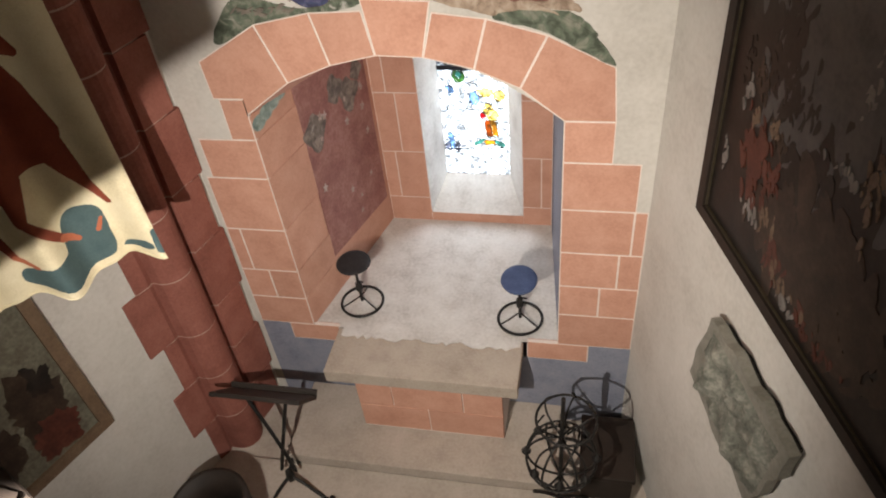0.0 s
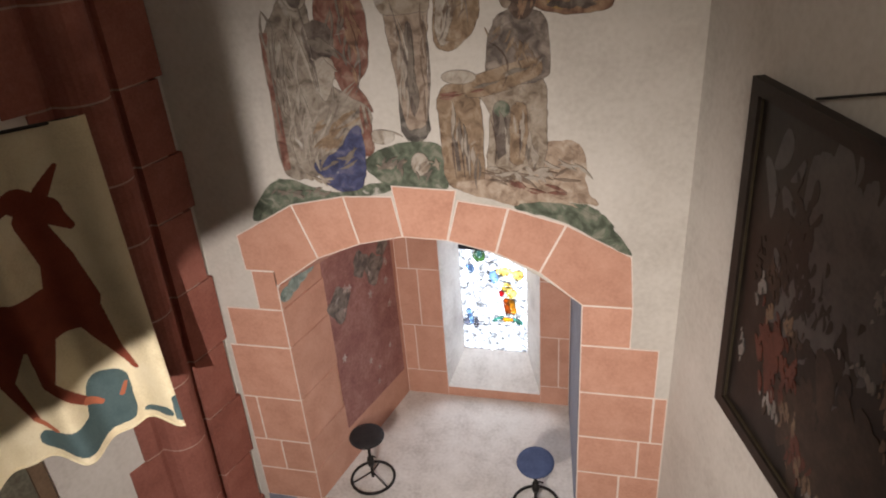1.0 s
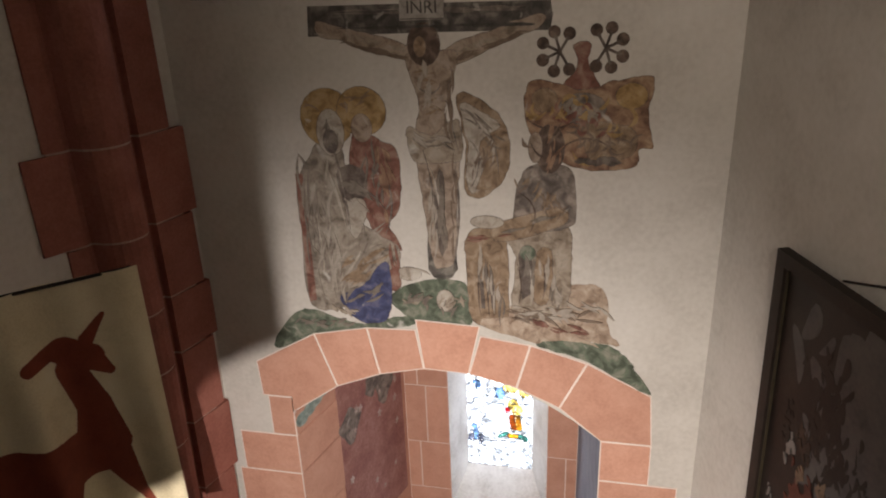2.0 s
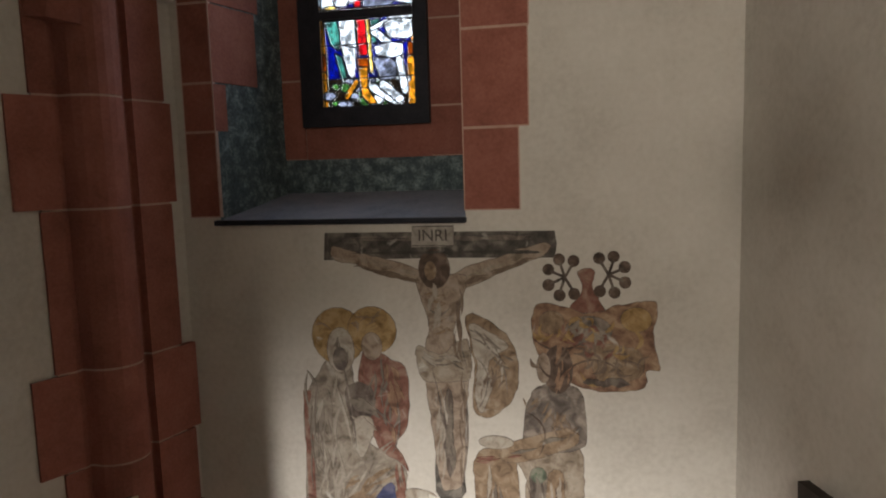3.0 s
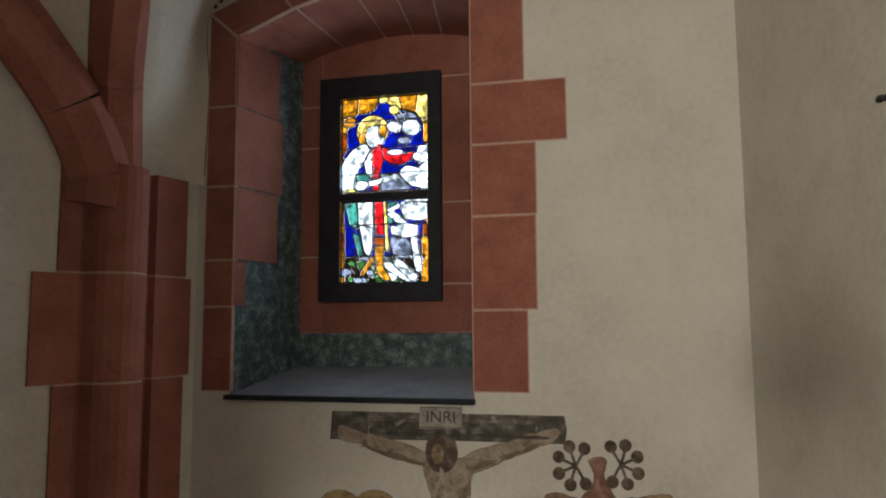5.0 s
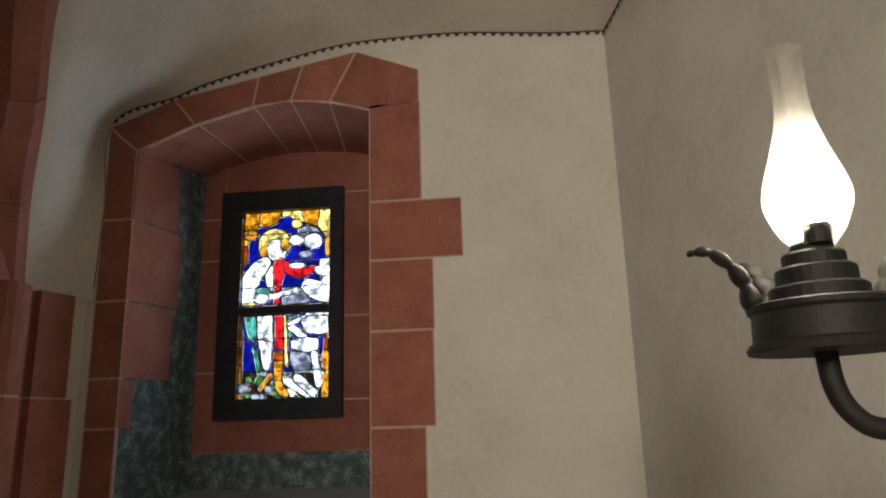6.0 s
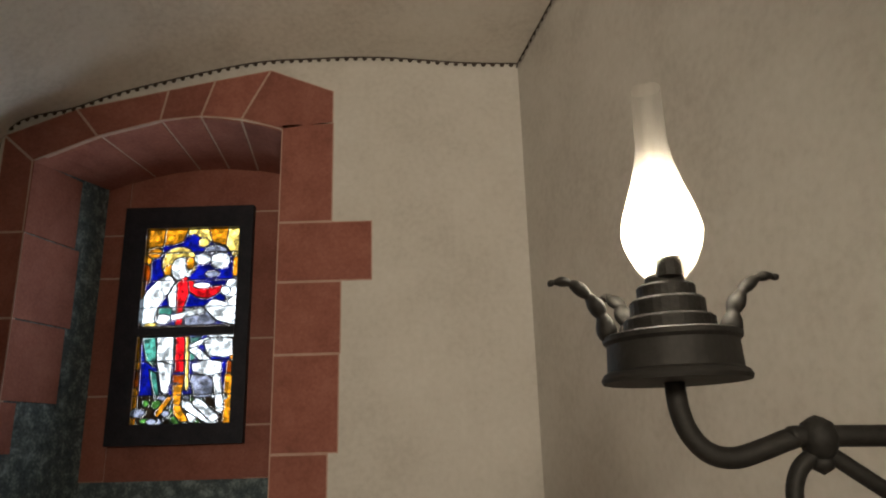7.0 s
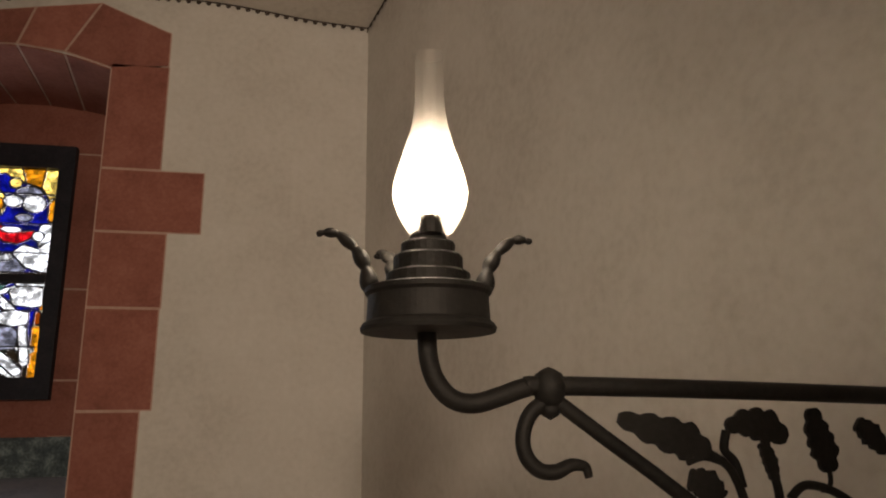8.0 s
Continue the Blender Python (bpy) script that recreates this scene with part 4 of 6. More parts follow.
daub("red_robe", REDCLOTH, [(0.69, 4.39), (0.83, 4.37), (0.91, 4.29), (0.9, 4.06), (0.84, 3.94), (0.88, 3.8), (0.87, 3.62), (0.8, 3.64), (0.75, 3.94), (0.67, 4.11)])
daub("mantle", MANTLE, [(0.52, 4.36), (0.61, 4.39), (0.65, 4.17), (0.69, 3.97), (0.89, 3.8), (0.67, 3.57), (0.52, 3.47), (0.38, 3.52), (0.38, 3.92), (0.39, 4.16)])
daub("mantle_edge", REDCLOTH, [(0.38, 4.2), (0.42, 4.2), (0.42, 3.52), (0.38, 3.51)], smooth=False)
daub("dark_fold", SHADE, [(0.6, 4.22), (0.72, 4.24), (0.74, 4.11), (0.63, 4.04)])
daub("fold", PALECLOTH, [(0.63, 4.05), (0.72, 4.08), (0.72, 3.97), (0.66, 3.88)])
daub("blue_hem", BLUEP, [(0.55, 3.54), (0.68, 3.62), (0.81, 3.76), (0.83, 3.58), (0.79, 3.43), (0.64, 3.42)])
daub("lectern", OCHRE, [(1.23, 3.92), (1.39, 3.96), (1.42, 3.8), (1.41, 3.46), (1.25, 3.46), (1.22, 3.73)])
daub("lectern_slot", SHADE, [(1.28, 3.69), (1.3, 3.69), (1.31, 3.53), (1.29, 3.53)], smooth=False)
daub("lectern_slot", SHADE, [(1.33, 3.7), (1.35, 3.7), (1.36, 3.54), (1.34, 3.53)], smooth=False)
daub("arch_form", STONEP, [(1.4, 3.96), (1.68, 3.99), (1.72, 3.82), (1.71, 3.56), (1.66, 3.52), (1.45, 3.51), (1.46, 3.81)])
daub("arch_gap", SHADE, [(1.47, 3.83), (1.53, 3.87), (1.55, 3.64), (1.49, 3.59)], smooth=False)
daub("arch_pillar", OCHRE, [(1.56, 3.84), (1.63, 3.84), (1.62, 3.6), (1.55, 3.59)])
daub("armour", ARMOUR, [(1.47, 4.18), (1.55, 4.27), (1.7, 4.25), (1.73, 4.1), (1.71, 3.98), (1.47, 3.96)])
daub("arm_form", OCHRE, [(1.36, 3.97), (1.65, 4.07), (1.68, 3.99), (1.39, 3.89)])
daub("crest", REDCLOTH, [(1.67, 4.62), (1.72, 4.7), (1.7, 4.79), (1.77, 4.79), (1.76, 4.72), (1.81, 4.61)])
daub("shield", ARMS, [(1.51, 4.63), (1.64, 4.63), (1.74, 4.6), (1.89, 4.64), (2.03, 4.65), (2.02, 4.5), (2.05, 4.36), (1.99, 4.35), (1.98, 4.27), (1.8, 4.25), (1.65, 4.29), (1.51, 4.44)])
daub("shield_field", OCHRE, [(1.75, 4.45), (1.87, 4.46), (1.97, 4.42), (1.96, 4.32), (1.8, 4.29)])
dab("halo", GOLDP, 0.573, 4.475, 0.132, 0.138)
dab("halo", GOLDP, 0.743, 4.506, 0.119, 0.114)
dab("hood", PALECLOTH, 0.583, 4.406, 0.068, 0.111)
dab("head_form", ARMOUR, 0.58, 4.364, 0.036, 0.056)
dab("head_form", SKIN, 0.739, 4.429, 0.05, 0.066)
dab("head_form", HAIR, 1.053, 4.8, 0.073, 0.092)
dab("head_form", OCHRE, 1.035, 4.79, 0.028, 0.044)
dab("hair", HAIR, 1.609, 4.342, 0.065, 0.111)
dab("head_form", SKIN, 1.545, 4.348, 0.031, 0.069)
dab("book", PALECLOTH, 1.322, 3.986, 0.08, 0.031)
dab("pale_form", PALECLOTH, 0.927, 3.698, 0.063, 0.036)
dab("pale_form", PALECLOTH, 1.108, 3.561, 0.045, 0.06)
dab("shield_boss", ARMOUR, 1.744, 4.522, 0.102, 0.067)
dab("shield_boss", OCHRE, 1.582, 4.558, 0.055, 0.052)
dab("shield_boss", GOLDP, 1.948, 4.576, 0.066, 0.055)
dab("tree", GREEN, 1.515, 3.838, 0.037, 0.039)
dab("crest_disc", HAIR, 1.681, 4.835, 0.024, 0.025)
dab("crest_disc", HAIR, 1.618, 4.842, 0.024, 0.025)
dab("crest_disc", HAIR, 1.571, 4.797, 0.024, 0.024)
dab("crest_disc", HAIR, 1.571, 4.727, 0.025, 0.025)
dab("crest_disc", HAIR, 1.619, 4.681, 0.025, 0.025)
dab("crest_disc", HAIR, 1.683, 4.688, 0.024, 0.025)
dab("crest_disc", HAIR, 1.794, 4.701, 0.024, 0.025)
dab("crest_disc", HAIR, 1.856, 4.695, 0.024, 0.024)
dab("crest_disc", HAIR, 1.901, 4.74, 0.024, 0.025)
dab("crest_disc", HAIR, 1.899, 4.808, 0.024, 0.025)
dab("crest_disc", HAIR, 1.852, 4.854, 0.024, 0.024)
dab("crest_disc", HAIR, 1.791, 4.847, 0.024, 0.024)

daub("rock_mass", TAN, [(1.28, 3.44), (1.53, 3.362), (1.80, 3.285), (1.86, 3.36), (1.60, 3.46), (1.40, 3.49)])
daub("ground", GREEN, [(1.56, 3.345), (1.82, 3.268), (2.12, 3.108), (2.03, 3.25), (1.90, 3.34), (1.74, 3.38)])
for hx, hz, a0 in ((1.643, 4.762, 60), (1.831, 4.774, -120)):
    for k in range(6):
        a = radians(a0 + 48 * k)
        d, n = Vector((math.cos(a), math.sin(a))), Vector((-math.sin(a), math.cos(a))) * 0.006
        h = Vector((hx, hz))
        daub("crest_stem", SHADE, [tuple(h + n), tuple(h + d * 0.07 + n), tuple(h + d * 0.07 - n), tuple(h - n)], smooth=False)


def stroke_outline(a, b, c, width):
    """One brush stroke, thickest in the middle, through three points."""
    a, b, c = Vector(a), Vector(b), Vector(c)
    one, two = [], []
    for k in range(11):
        t = k / 10
        q = a * (1 - t) * (1 - 2 * t) + b * 4 * t * (1 - t) + c * t * (2 * t - 1)
        d = a * (4 * t - 3) + b * (4 - 8 * t) + c * (4 * t - 1)
        n = Vector((-d.y, d.x)).normalized() * width * (0.12 + 0.88 * math.sin(math.pi * t)) * (0.8 + 0.4 * noise.noise(Vector((q.x * 40, q.y * 40, 1.0))))
        one.append(tuple(q + n))
        two.append(tuple(q - n))
    return one + two[::-1]


def stroke(name, mat, a, b, c, width, y):
    part(name, slab_xz(stroke_outline(a, b, c, width), y, NY + 0.002), mat, mural)


brushwork = random.Random(4)


def brushed(name, mat, x0, z0, x1, z1, spread, count, length, width, angle, wander=12, bend=0.12):
    """Many fine strokes scattered about the line from (x0, z0) to (x1, z1), all near one angle."""
    global brush_y
    bm = bmesh.new()
    for k in range(count):
        t = brushwork.random()
        c = Vector((x0 + (x1 - x0) * t + spread * brushwork.uniform(-1, 1), z0 + (z1 - z0) * t + spread * 0.6 * brushwork.uniform(-1, 1)))
        a = radians(angle + brushwork.gauss(0, wander))
        ln = length * brushwork.uniform(0.5, 1.2) / 2
        d, n = Vector((math.cos(a), math.sin(a))), Vector((-math.sin(a), math.cos(a)))
        brush_y -= 0.000004
        add_prism(bm, stroke_outline(c - d * ln, c + n * ln * bend * brushwork.uniform(-2, 2), c + d * ln, width * brushwork.uniform(0.6, 1.3)), xz(brush_y), xz(NY + 0.002))
    tagged(part(name, bm, mat, mural), kind="stuff")


brush_y = NY - 0.0008 - 0.00005 * layer[0]
for a, b, c in (
    ((0.578, 4.385), (0.619, 4.168), (0.641, 3.923)),
    ((0.502, 4.059), (0.53, 3.841), (0.515, 3.624)),
    ((0.743, 3.923), (0.684, 3.76), (0.603, 3.624)),
    ((0.839, 3.855), (0.73, 3.719), (0.634, 3.607)),
    ((0.659, 4.179), (0.76, 4.108), (0.831, 4.026)),
    ((0.831, 4.222), (0.861, 4.059), (0.816, 3.896)),
    ((1.013, 4.625), (1.074, 4.587), (1.125, 4.63)),
    ((1.19, 4.712), (1.16, 4.548), (1.195, 4.331)),
    ((1.028, 4.331), (1.074, 4.059), (1.051, 3.896)),
    ((1.175, 4.276), (1.188, 4.004), (1.15, 3.732)),
    ((1.206, 4.521), (1.337, 4.407), (1.378, 4.222)),
    ((1.241, 4.385), (1.292, 4.276), (1.236, 4.135)),
):
    brush_y -= 0.00003
    stroke("dark_fold", ARMOUR, a, b, c, 0.006, brush_y)
for a, b, c in (
    ((1.281, 3.787), (1.276, 3.624), (1.286, 3.488)),
    ((1.322, 3.781), (1.322, 3.624), (1.329, 3.488)),
    ((1.464, 4.14), (1.545, 4.053), (1.514, 3.923)),
    ((1.464, 3.787), (1.484, 3.678), (1.476, 3.564)),
    ((1.59, 3.787), (1.598, 3.692), (1.59, 3.591)),
    ((1.494, 4.489), (1.595, 4.434), (1.717, 4.467)),
    ((1.641, 4.331), (1.767, 4.391), (1.899, 4.331)),
    ((1.519, 4.385), (1.57, 4.309), (1.646, 4.331)),
):
    brush_y -= 0.00003
    stroke("drawn_line", HAIR, a, b, c, 0.005, brush_y)
for a, b, c in (
    ((0.54, 4.276), (0.598, 4.059), (0.619, 3.939)),
    ((0.71, 3.896), (0.659, 3.76), (0.565, 3.651)),
    ((0.472, 3.95), (0.482, 3.787), (0.477, 3.651)),
    ((1.256, 4.489), (1.342, 4.385), (1.352, 4.276)),
    ((1.059, 4.249), (1.099, 4.059), (1.089, 3.896)),
    ((1.529, 3.754), (1.539, 3.651), (1.532, 3.564)),
    ((0.907, 3.7), (0.97, 3.722), (1.033, 3.7)),
):
    brush_y -= 0.00003
    stroke("pale_fold", PALECLOTH, a, b, c, 0.010, brush_y)
for a, b, c in (
    ((1.706, 4.336), (1.762, 4.276), (1.828, 4.317)),
    ((1.919, 4.543), (1.97, 4.489), (1.939, 4.44)),
    ((1.494, 4.521), (1.539, 4.478), (1.59, 4.51)),
):
    brush_y -= 0.00003
    stroke("gold_touch", GOLDP, a, b, c, 0.012, brush_y)
TONE_D = P("soft_umber", (0.137, 0.112, 0.094), (0.180, 0.151, 0.126), (0.223, 0.194, 0.162))
TONE_H = P("soft_brown", (0.137, 0.097, 0.072), (0.180, 0.133, 0.101), (0.223, 0.173, 0.137))
TONE_P = P("soft_pale", (0.302, 0.265, 0.218), (0.353, 0.311, 0.265), (0.386, 0.353, 0.302))
TONE_M = P("soft_grey", (0.20, 0.17, 0.145), (0.26, 0.225, 0.185), (0.33, 0.285, 0.24))
TONE_B = P("soft_black", (0.05, 0.045, 0.04), (0.075, 0.068, 0.06), (0.12, 0.11, 0.095))
# drapery, modelling and grain, shape by shape
brushed("mantle_shade", TONE_M, 0.46, 4.25, 0.50, 3.60, 0.05, 21, 0.26, 0.0090, 86)
brushed("mantle_light", TONE_P, 0.50, 4.20, 0.56, 3.62, 0.07, 18, 0.20, 0.0105, 82)
brushed("mantle_shade", TONE_M, 0.72, 3.90, 0.58, 3.62, 0.05, 15, 0.17, 0.0090, 48)
brushed("mantle_ochre", OCHRE, 0.74, 3.82, 0.62, 3.66, 0.06, 11, 0.14, 0.0135, 50)
brushed("mantle_line", TONE_D, 0.43, 4.10, 0.45, 3.60, 0.02, 5, 0.29, 0.0045, 88, 4)
brushed("sleeve_dark", TONE_D, 0.62, 4.15, 0.78, 4.10, 0.03, 10, 0.10, 0.0135, -22)
brushed("sleeve_pale", TONE_P, 0.67, 4.06, 0.74, 4.00, 0.02, 5, 0.09, 0.0150, -40)
brushed("robe_shade", TONE_D, 0.76, 4.30, 0.82, 4.05, 0.04, 10, 0.14, 0.0075, 70)
brushed("robe_red", ARMS, 0.84, 4.30, 0.86, 4.02, 0.03, 13, 0.12, 0.0120, 100)
brushed("robe_red", REDCLOTH, 0.85, 3.90, 0.86, 3.66, 0.015, 6, 0.14, 0.0120, 96)
brushed("veil_line", TONE_D, 0.55, 4.44, 0.61, 4.34, 0.02, 6, 0.08, 0.0045, 84)
brushed("halo_line", OCHRE, 0.50, 4.53, 0.80, 4.56, 0.04, 10, 0.08, 0.0060, 20, 40)
brushed("torso_shade", TONE_H, 1.165, 4.72, 1.165, 4.36, 0.012, 8, 0.14, 0.0075, 92, 8)
brushed("torso_rib", OCHRE, 1.06, 4.70, 1.08, 4.50, 0.04, 11, 0.06, 0.0060, 10, 18)
brushed("torso_light", TONE_P, 1.04, 4.72, 1.06, 4.48, 0.025, 8, 0.09, 0.0120, 86)
brushed("limb_shade", TONE_H, 0.66, 4.815, 0.98, 4.74, 0.008, 10, 0.10, 0.0075, -14, 5)
brushed("limb_shade", TONE_H, 1.20, 4.735, 1.52, 4.85, 0.008, 10, 0.10, 0.0075, 19, 5)
brushed("limb_light", STONEP, 0.70, 4.85, 0.98, 4.77, 0.008, 7, 0.10, 0.0090, -14, 4)
brushed("limb_light", STONEP, 1.20, 4.765, 1.50, 4.87, 0.008, 7, 0.10, 0.0090, 18, 4)
brushed("loincloth_fold", TONE_D, 1.00, 4.36, 1.18, 4.36, 0.03, 8, 0.09, 0.0060, -25, 25)
brushed("loincloth_light", TONE_P, 1.00, 4.38, 1.16, 4.38, 0.03, 7, 0.08, 0.0090, -20, 20)
brushed("leg_shade", TONE_D, 1.11, 4.22, 1.105, 3.86, 0.012, 10, 0.17, 0.0090, 90, 4)
brushed("leg_shade", TONE_H, 1.175, 4.24, 1.155, 3.84, 0.006, 7, 0.15, 0.0060, 92, 4)
brushed("leg_light", TONE_P, 1.055, 4.20, 1.065, 3.84, 0.012, 8, 0.14, 0.0090, 88, 4)
brushed("cloth_fold", TONE_D, 1.24, 4.50, 1.38, 4.36, 0.03, 8, 0.10, 0.0060, -40, 14)
brushed("cloth_fold", TONE_H, 1.33, 4.40, 1.31, 4.18, 0.04, 10, 0.10, 0.0060, 62, 20)
brushed("cloth_light", TONE_P, 1.28, 4.46, 1.30, 4.20, 0.04, 8, 0.09, 0.0105, 66, 20)
brushed("shield_dark", TONE_H, 1.58, 4.42, 1.95, 4.40, 0.09, 24, 0.08, 0.0090, 20, 60, 0.5)
brushed("shield_red", REDCLOTH, 1.58, 4.50, 1.92, 4.44, 0.08, 18, 0.07, 0.0135, 0, 60, 0.5)
brushed("shield_gold", GOLDP, 1.56, 4.55, 1.98, 4.46, 0.08, 17, 0.06, 0.0120, 30, 60, 0.5)
brushed("shield_grey", TONE_M, 1.68, 4.54, 1.80, 4.50, 0.05, 10, 0.06, 0.0120, 80, 40)
brushed("shield_black", SHADE, 1.74, 4.29, 1.90, 4.29, 0.012, 6, 0.09, 0.0180, 5, 10)
brushed("hair_strand", ARMS, 1.62, 4.42, 1.63, 4.26, 0.03, 10, 0.09, 0.0075, 80)
brushed("armour_line", TONE_H, 1.50, 4.20, 1.68, 4.04, 0.05, 15, 0.08, 0.0060, 70, 40)
brushed("armour_light", OCHRE, 1.50, 4.18, 1.66, 4.06, 0.05, 11, 0.07, 0.0090, 60, 40)
brushed("sleeve_line", TONE_D, 1.40, 3.94, 1.64, 4.03, 0.012, 7, 0.10, 0.0060, 18, 8)
brushed("lectern_line", TONE_D, 1.26, 3.84, 1.40, 3.52, 0.012, 10, 0.17, 0.0060, 89, 3)
brushed("lectern_light", TONE_P, 1.27, 3.80, 1.38, 3.55, 0.02, 8, 0.14, 0.0090, 89, 3)
brushed("lectern_moulding", REDCLOTH, 1.25, 3.90, 1.40, 3.92, 0.012, 6, 0.09, 0.0075, 8, 4)
brushed("arch_line", TONE_D, 1.48, 3.80, 1.68, 3.58, 0.02, 11, 0.12, 0.0075, 86, 6)
brushed("arch_light", TONE_P, 1.58, 3.80, 1.66, 3.60, 0.02, 7, 0.10, 0.0105, 88, 5)
brushed("rock_line", TONE_H, 1.46, 3.50, 1.88, 3.52, 0.05, 18, 0.12, 0.0075, -18, 22)
brushed("rock_light", TONE_P, 1.48, 3.52, 1.86, 3.56, 0.05, 15, 0.10, 0.0120, -20, 22)
brushed("rock_red", REDCLOTH, 1.50, 3.46, 1.80, 3.44, 0.03, 7, 0.10, 0.0090, -12, 12)
brushed("grass_dark", TONE_D, 0.30, 3.38, 0.62, 3.40, 0.03, 15, 0.06, 0.0090, 12, 30)
brushed("grass_light", STONEP, 0.88, 3.56, 1.18, 3.56, 0.04, 13, 0.06, 0.0090, 20, 40)
brushed("grass_dark", TONE_D, 0.90, 3.56, 1.18, 3.52, 0.05, 15, 0.07, 0.0105, 30, 40)
brushed("hem_dark", TONE_D, 0.62, 3.55, 0.78, 3.60, 0.04, 8, 0.10, 0.0090, 40, 20)
brushed("hem_pale", STONEP, 0.50, 3.50, 0.60, 3.46, 0.02, 6, 0.08, 0.0105, -30, 20)
brushed("beam_grain", TONE_B, 0.70, 4.875, 1.45, 4.875, 0.006, 22, 0.22, 0.006, 0, 1.5, 0.02)
brushed("beam_light", ARMOUR, 0.70, 4.94, 1.45, 4.94, 0.015, 26, 0.22, 0.005, 0, 1.5, 0.02)
LETTER = P("lettering", (0.06, 0.05, 0.045), (0.10, 0.09, 0.08))


def lettering(text, x, z, size, y, mat, parent):
    cu = bpy.data.curves.new("lettering", "FONT")
    cu.body, cu.size, cu.align_x, cu.align_y, cu.extrude = text, size, "CENTER", "CENTER", 0.0008
    tmp = bpy.data.objects.new("lettering", cu)
    me = bpy.data.meshes.new_from_object(tmp)
    bpy.data.objects.remove(tmp)
    me.transform(pose(x, y, z, 90, 0, 0))
    me.materials.append(mat)
    ob = new("lettering", me)
    ob.parent = parent
    ob.matrix_parent_inverse = parent.matrix_world.inverted()
    return ob


part("title_board", slab_xz([(0.955, 4.998), (1.15, 5.002), (1.146, 4.904), (0.951, 4.90)], brush_y - 0.0004, NY + 0.002), BOARD, mural, "grey lettered board")
for k in range(2):
    part("board_edge", slab_xz(rect_o(0.957, 1.147, 4.905 + 0.088 * k, 4.909 + 0.088 * k), brush_y - 0.0007, NY + 0.002), LETTER, mural)
lettering("INRI", 1.052, 4.952, 0.075, brush_y - 0.0010, LETTER, mural)

# patterned hanging painted on the left reveal of the niche
NF = Vector((1.206, -0.297)).normalized()
ND = Vector((0.297, 1.206)).normalized()


def reveal(s, z, off):
    p = Vector((0.2, NY)) + ND * s + NF * off
    return p.x, p.y, z


TAPE = mottled("painted_hanging_red", [(0.21, 0.09, 0.08), (0.31, 0.145, 0.125), (0.41, 0.225, 0.195)], 7, 50, 0.9, 0.15)
hanging = holder("painted_hanging", 0.35, 4.6, 1.4)
tagged(hanging, "dull red painted hanging with pale flower marks", "wall painting")
bm = bmesh.new()
o = [(0.40, 1.40), (1.19, 1.35), (1.19, 2.66), (0.40, 2.80)]
add_prism(bm, o, lambda p: reveal(p[0], p[1], -0.004), lambda p: reveal(p[0], p[1], 0.007))
field = part("cloth_field", bm, TAPE, hanging)
rn = random.Random(5)
FLOWER = P("pale_flower", (0.30, 0.20, 0.17), (0.42, 0.33, 0.29), (0.5, 0.42, 0.38))
for k in range(14):
    s, z, r = rn.uniform(0.46, 1.12), rn.uniform(1.48, 2.5), rn.uniform(0.012, 0.022)
    o = [(s + r * (1 + 0.4 * math.cos(5 * a)) * math.cos(a), z + 1.3 * r * (1 + 0.4 * math.cos(5 * a)) * math.sin(a)) for a in [2 * math.pi * j / 20 for j in range(20)]]
    part("flower", add_prism(bmesh.new(), o, lambda p: reveal(p[0], p[1], 0.0), lambda p: reveal(p[0], p[1], 0.0085)), FLOWER, field)
for k, (s, z, r) in enumerate(((0.52, 2.36, 0.12), (0.95, 2.40, 0.11), (0.80, 2.52, 0.09), (1.08, 2.52, 0.07))):
    o = [(s + r * (1 + 0.25 * math.sin(3 * a + k)) * math.cos(a), z + r * (1 + 0.2 * math.cos(4 * a)) * math.sin(a)) for a in [2 * math.pi * j / 22 for j in range(22)]]
    part("dark_shape", add_prism(bmesh.new(), o, lambda p: reveal(p[0], p[1], 0.0), lambda p, k=k: reveal(p[0], p[1], 0.0075 + 0.0005 * k)), ARMOUR, field)
SWAG = P("green_swag", (0.14, 0.19, 0.17), (0.24, 0.31, 0.28), (0.36, 0.42, 0.38))
for k in range(8):
    s, z = 0.06 + 0.075 * k, 2.72 + 0.022 * k
    o = [(s + 0.06 * math.cos(a), z + 0.046 * math.sin(a)) for a in [2 * math.pi * j / 14 for j in range(14)]]
    part("swag_leaf", add_prism(bmesh.new(), o, lambda p: reveal(p[0], p[1], 0.0), lambda p, k=k: reveal(p[0], p[1], 0.0105 + 0.0004 * k)), SWAG, field)

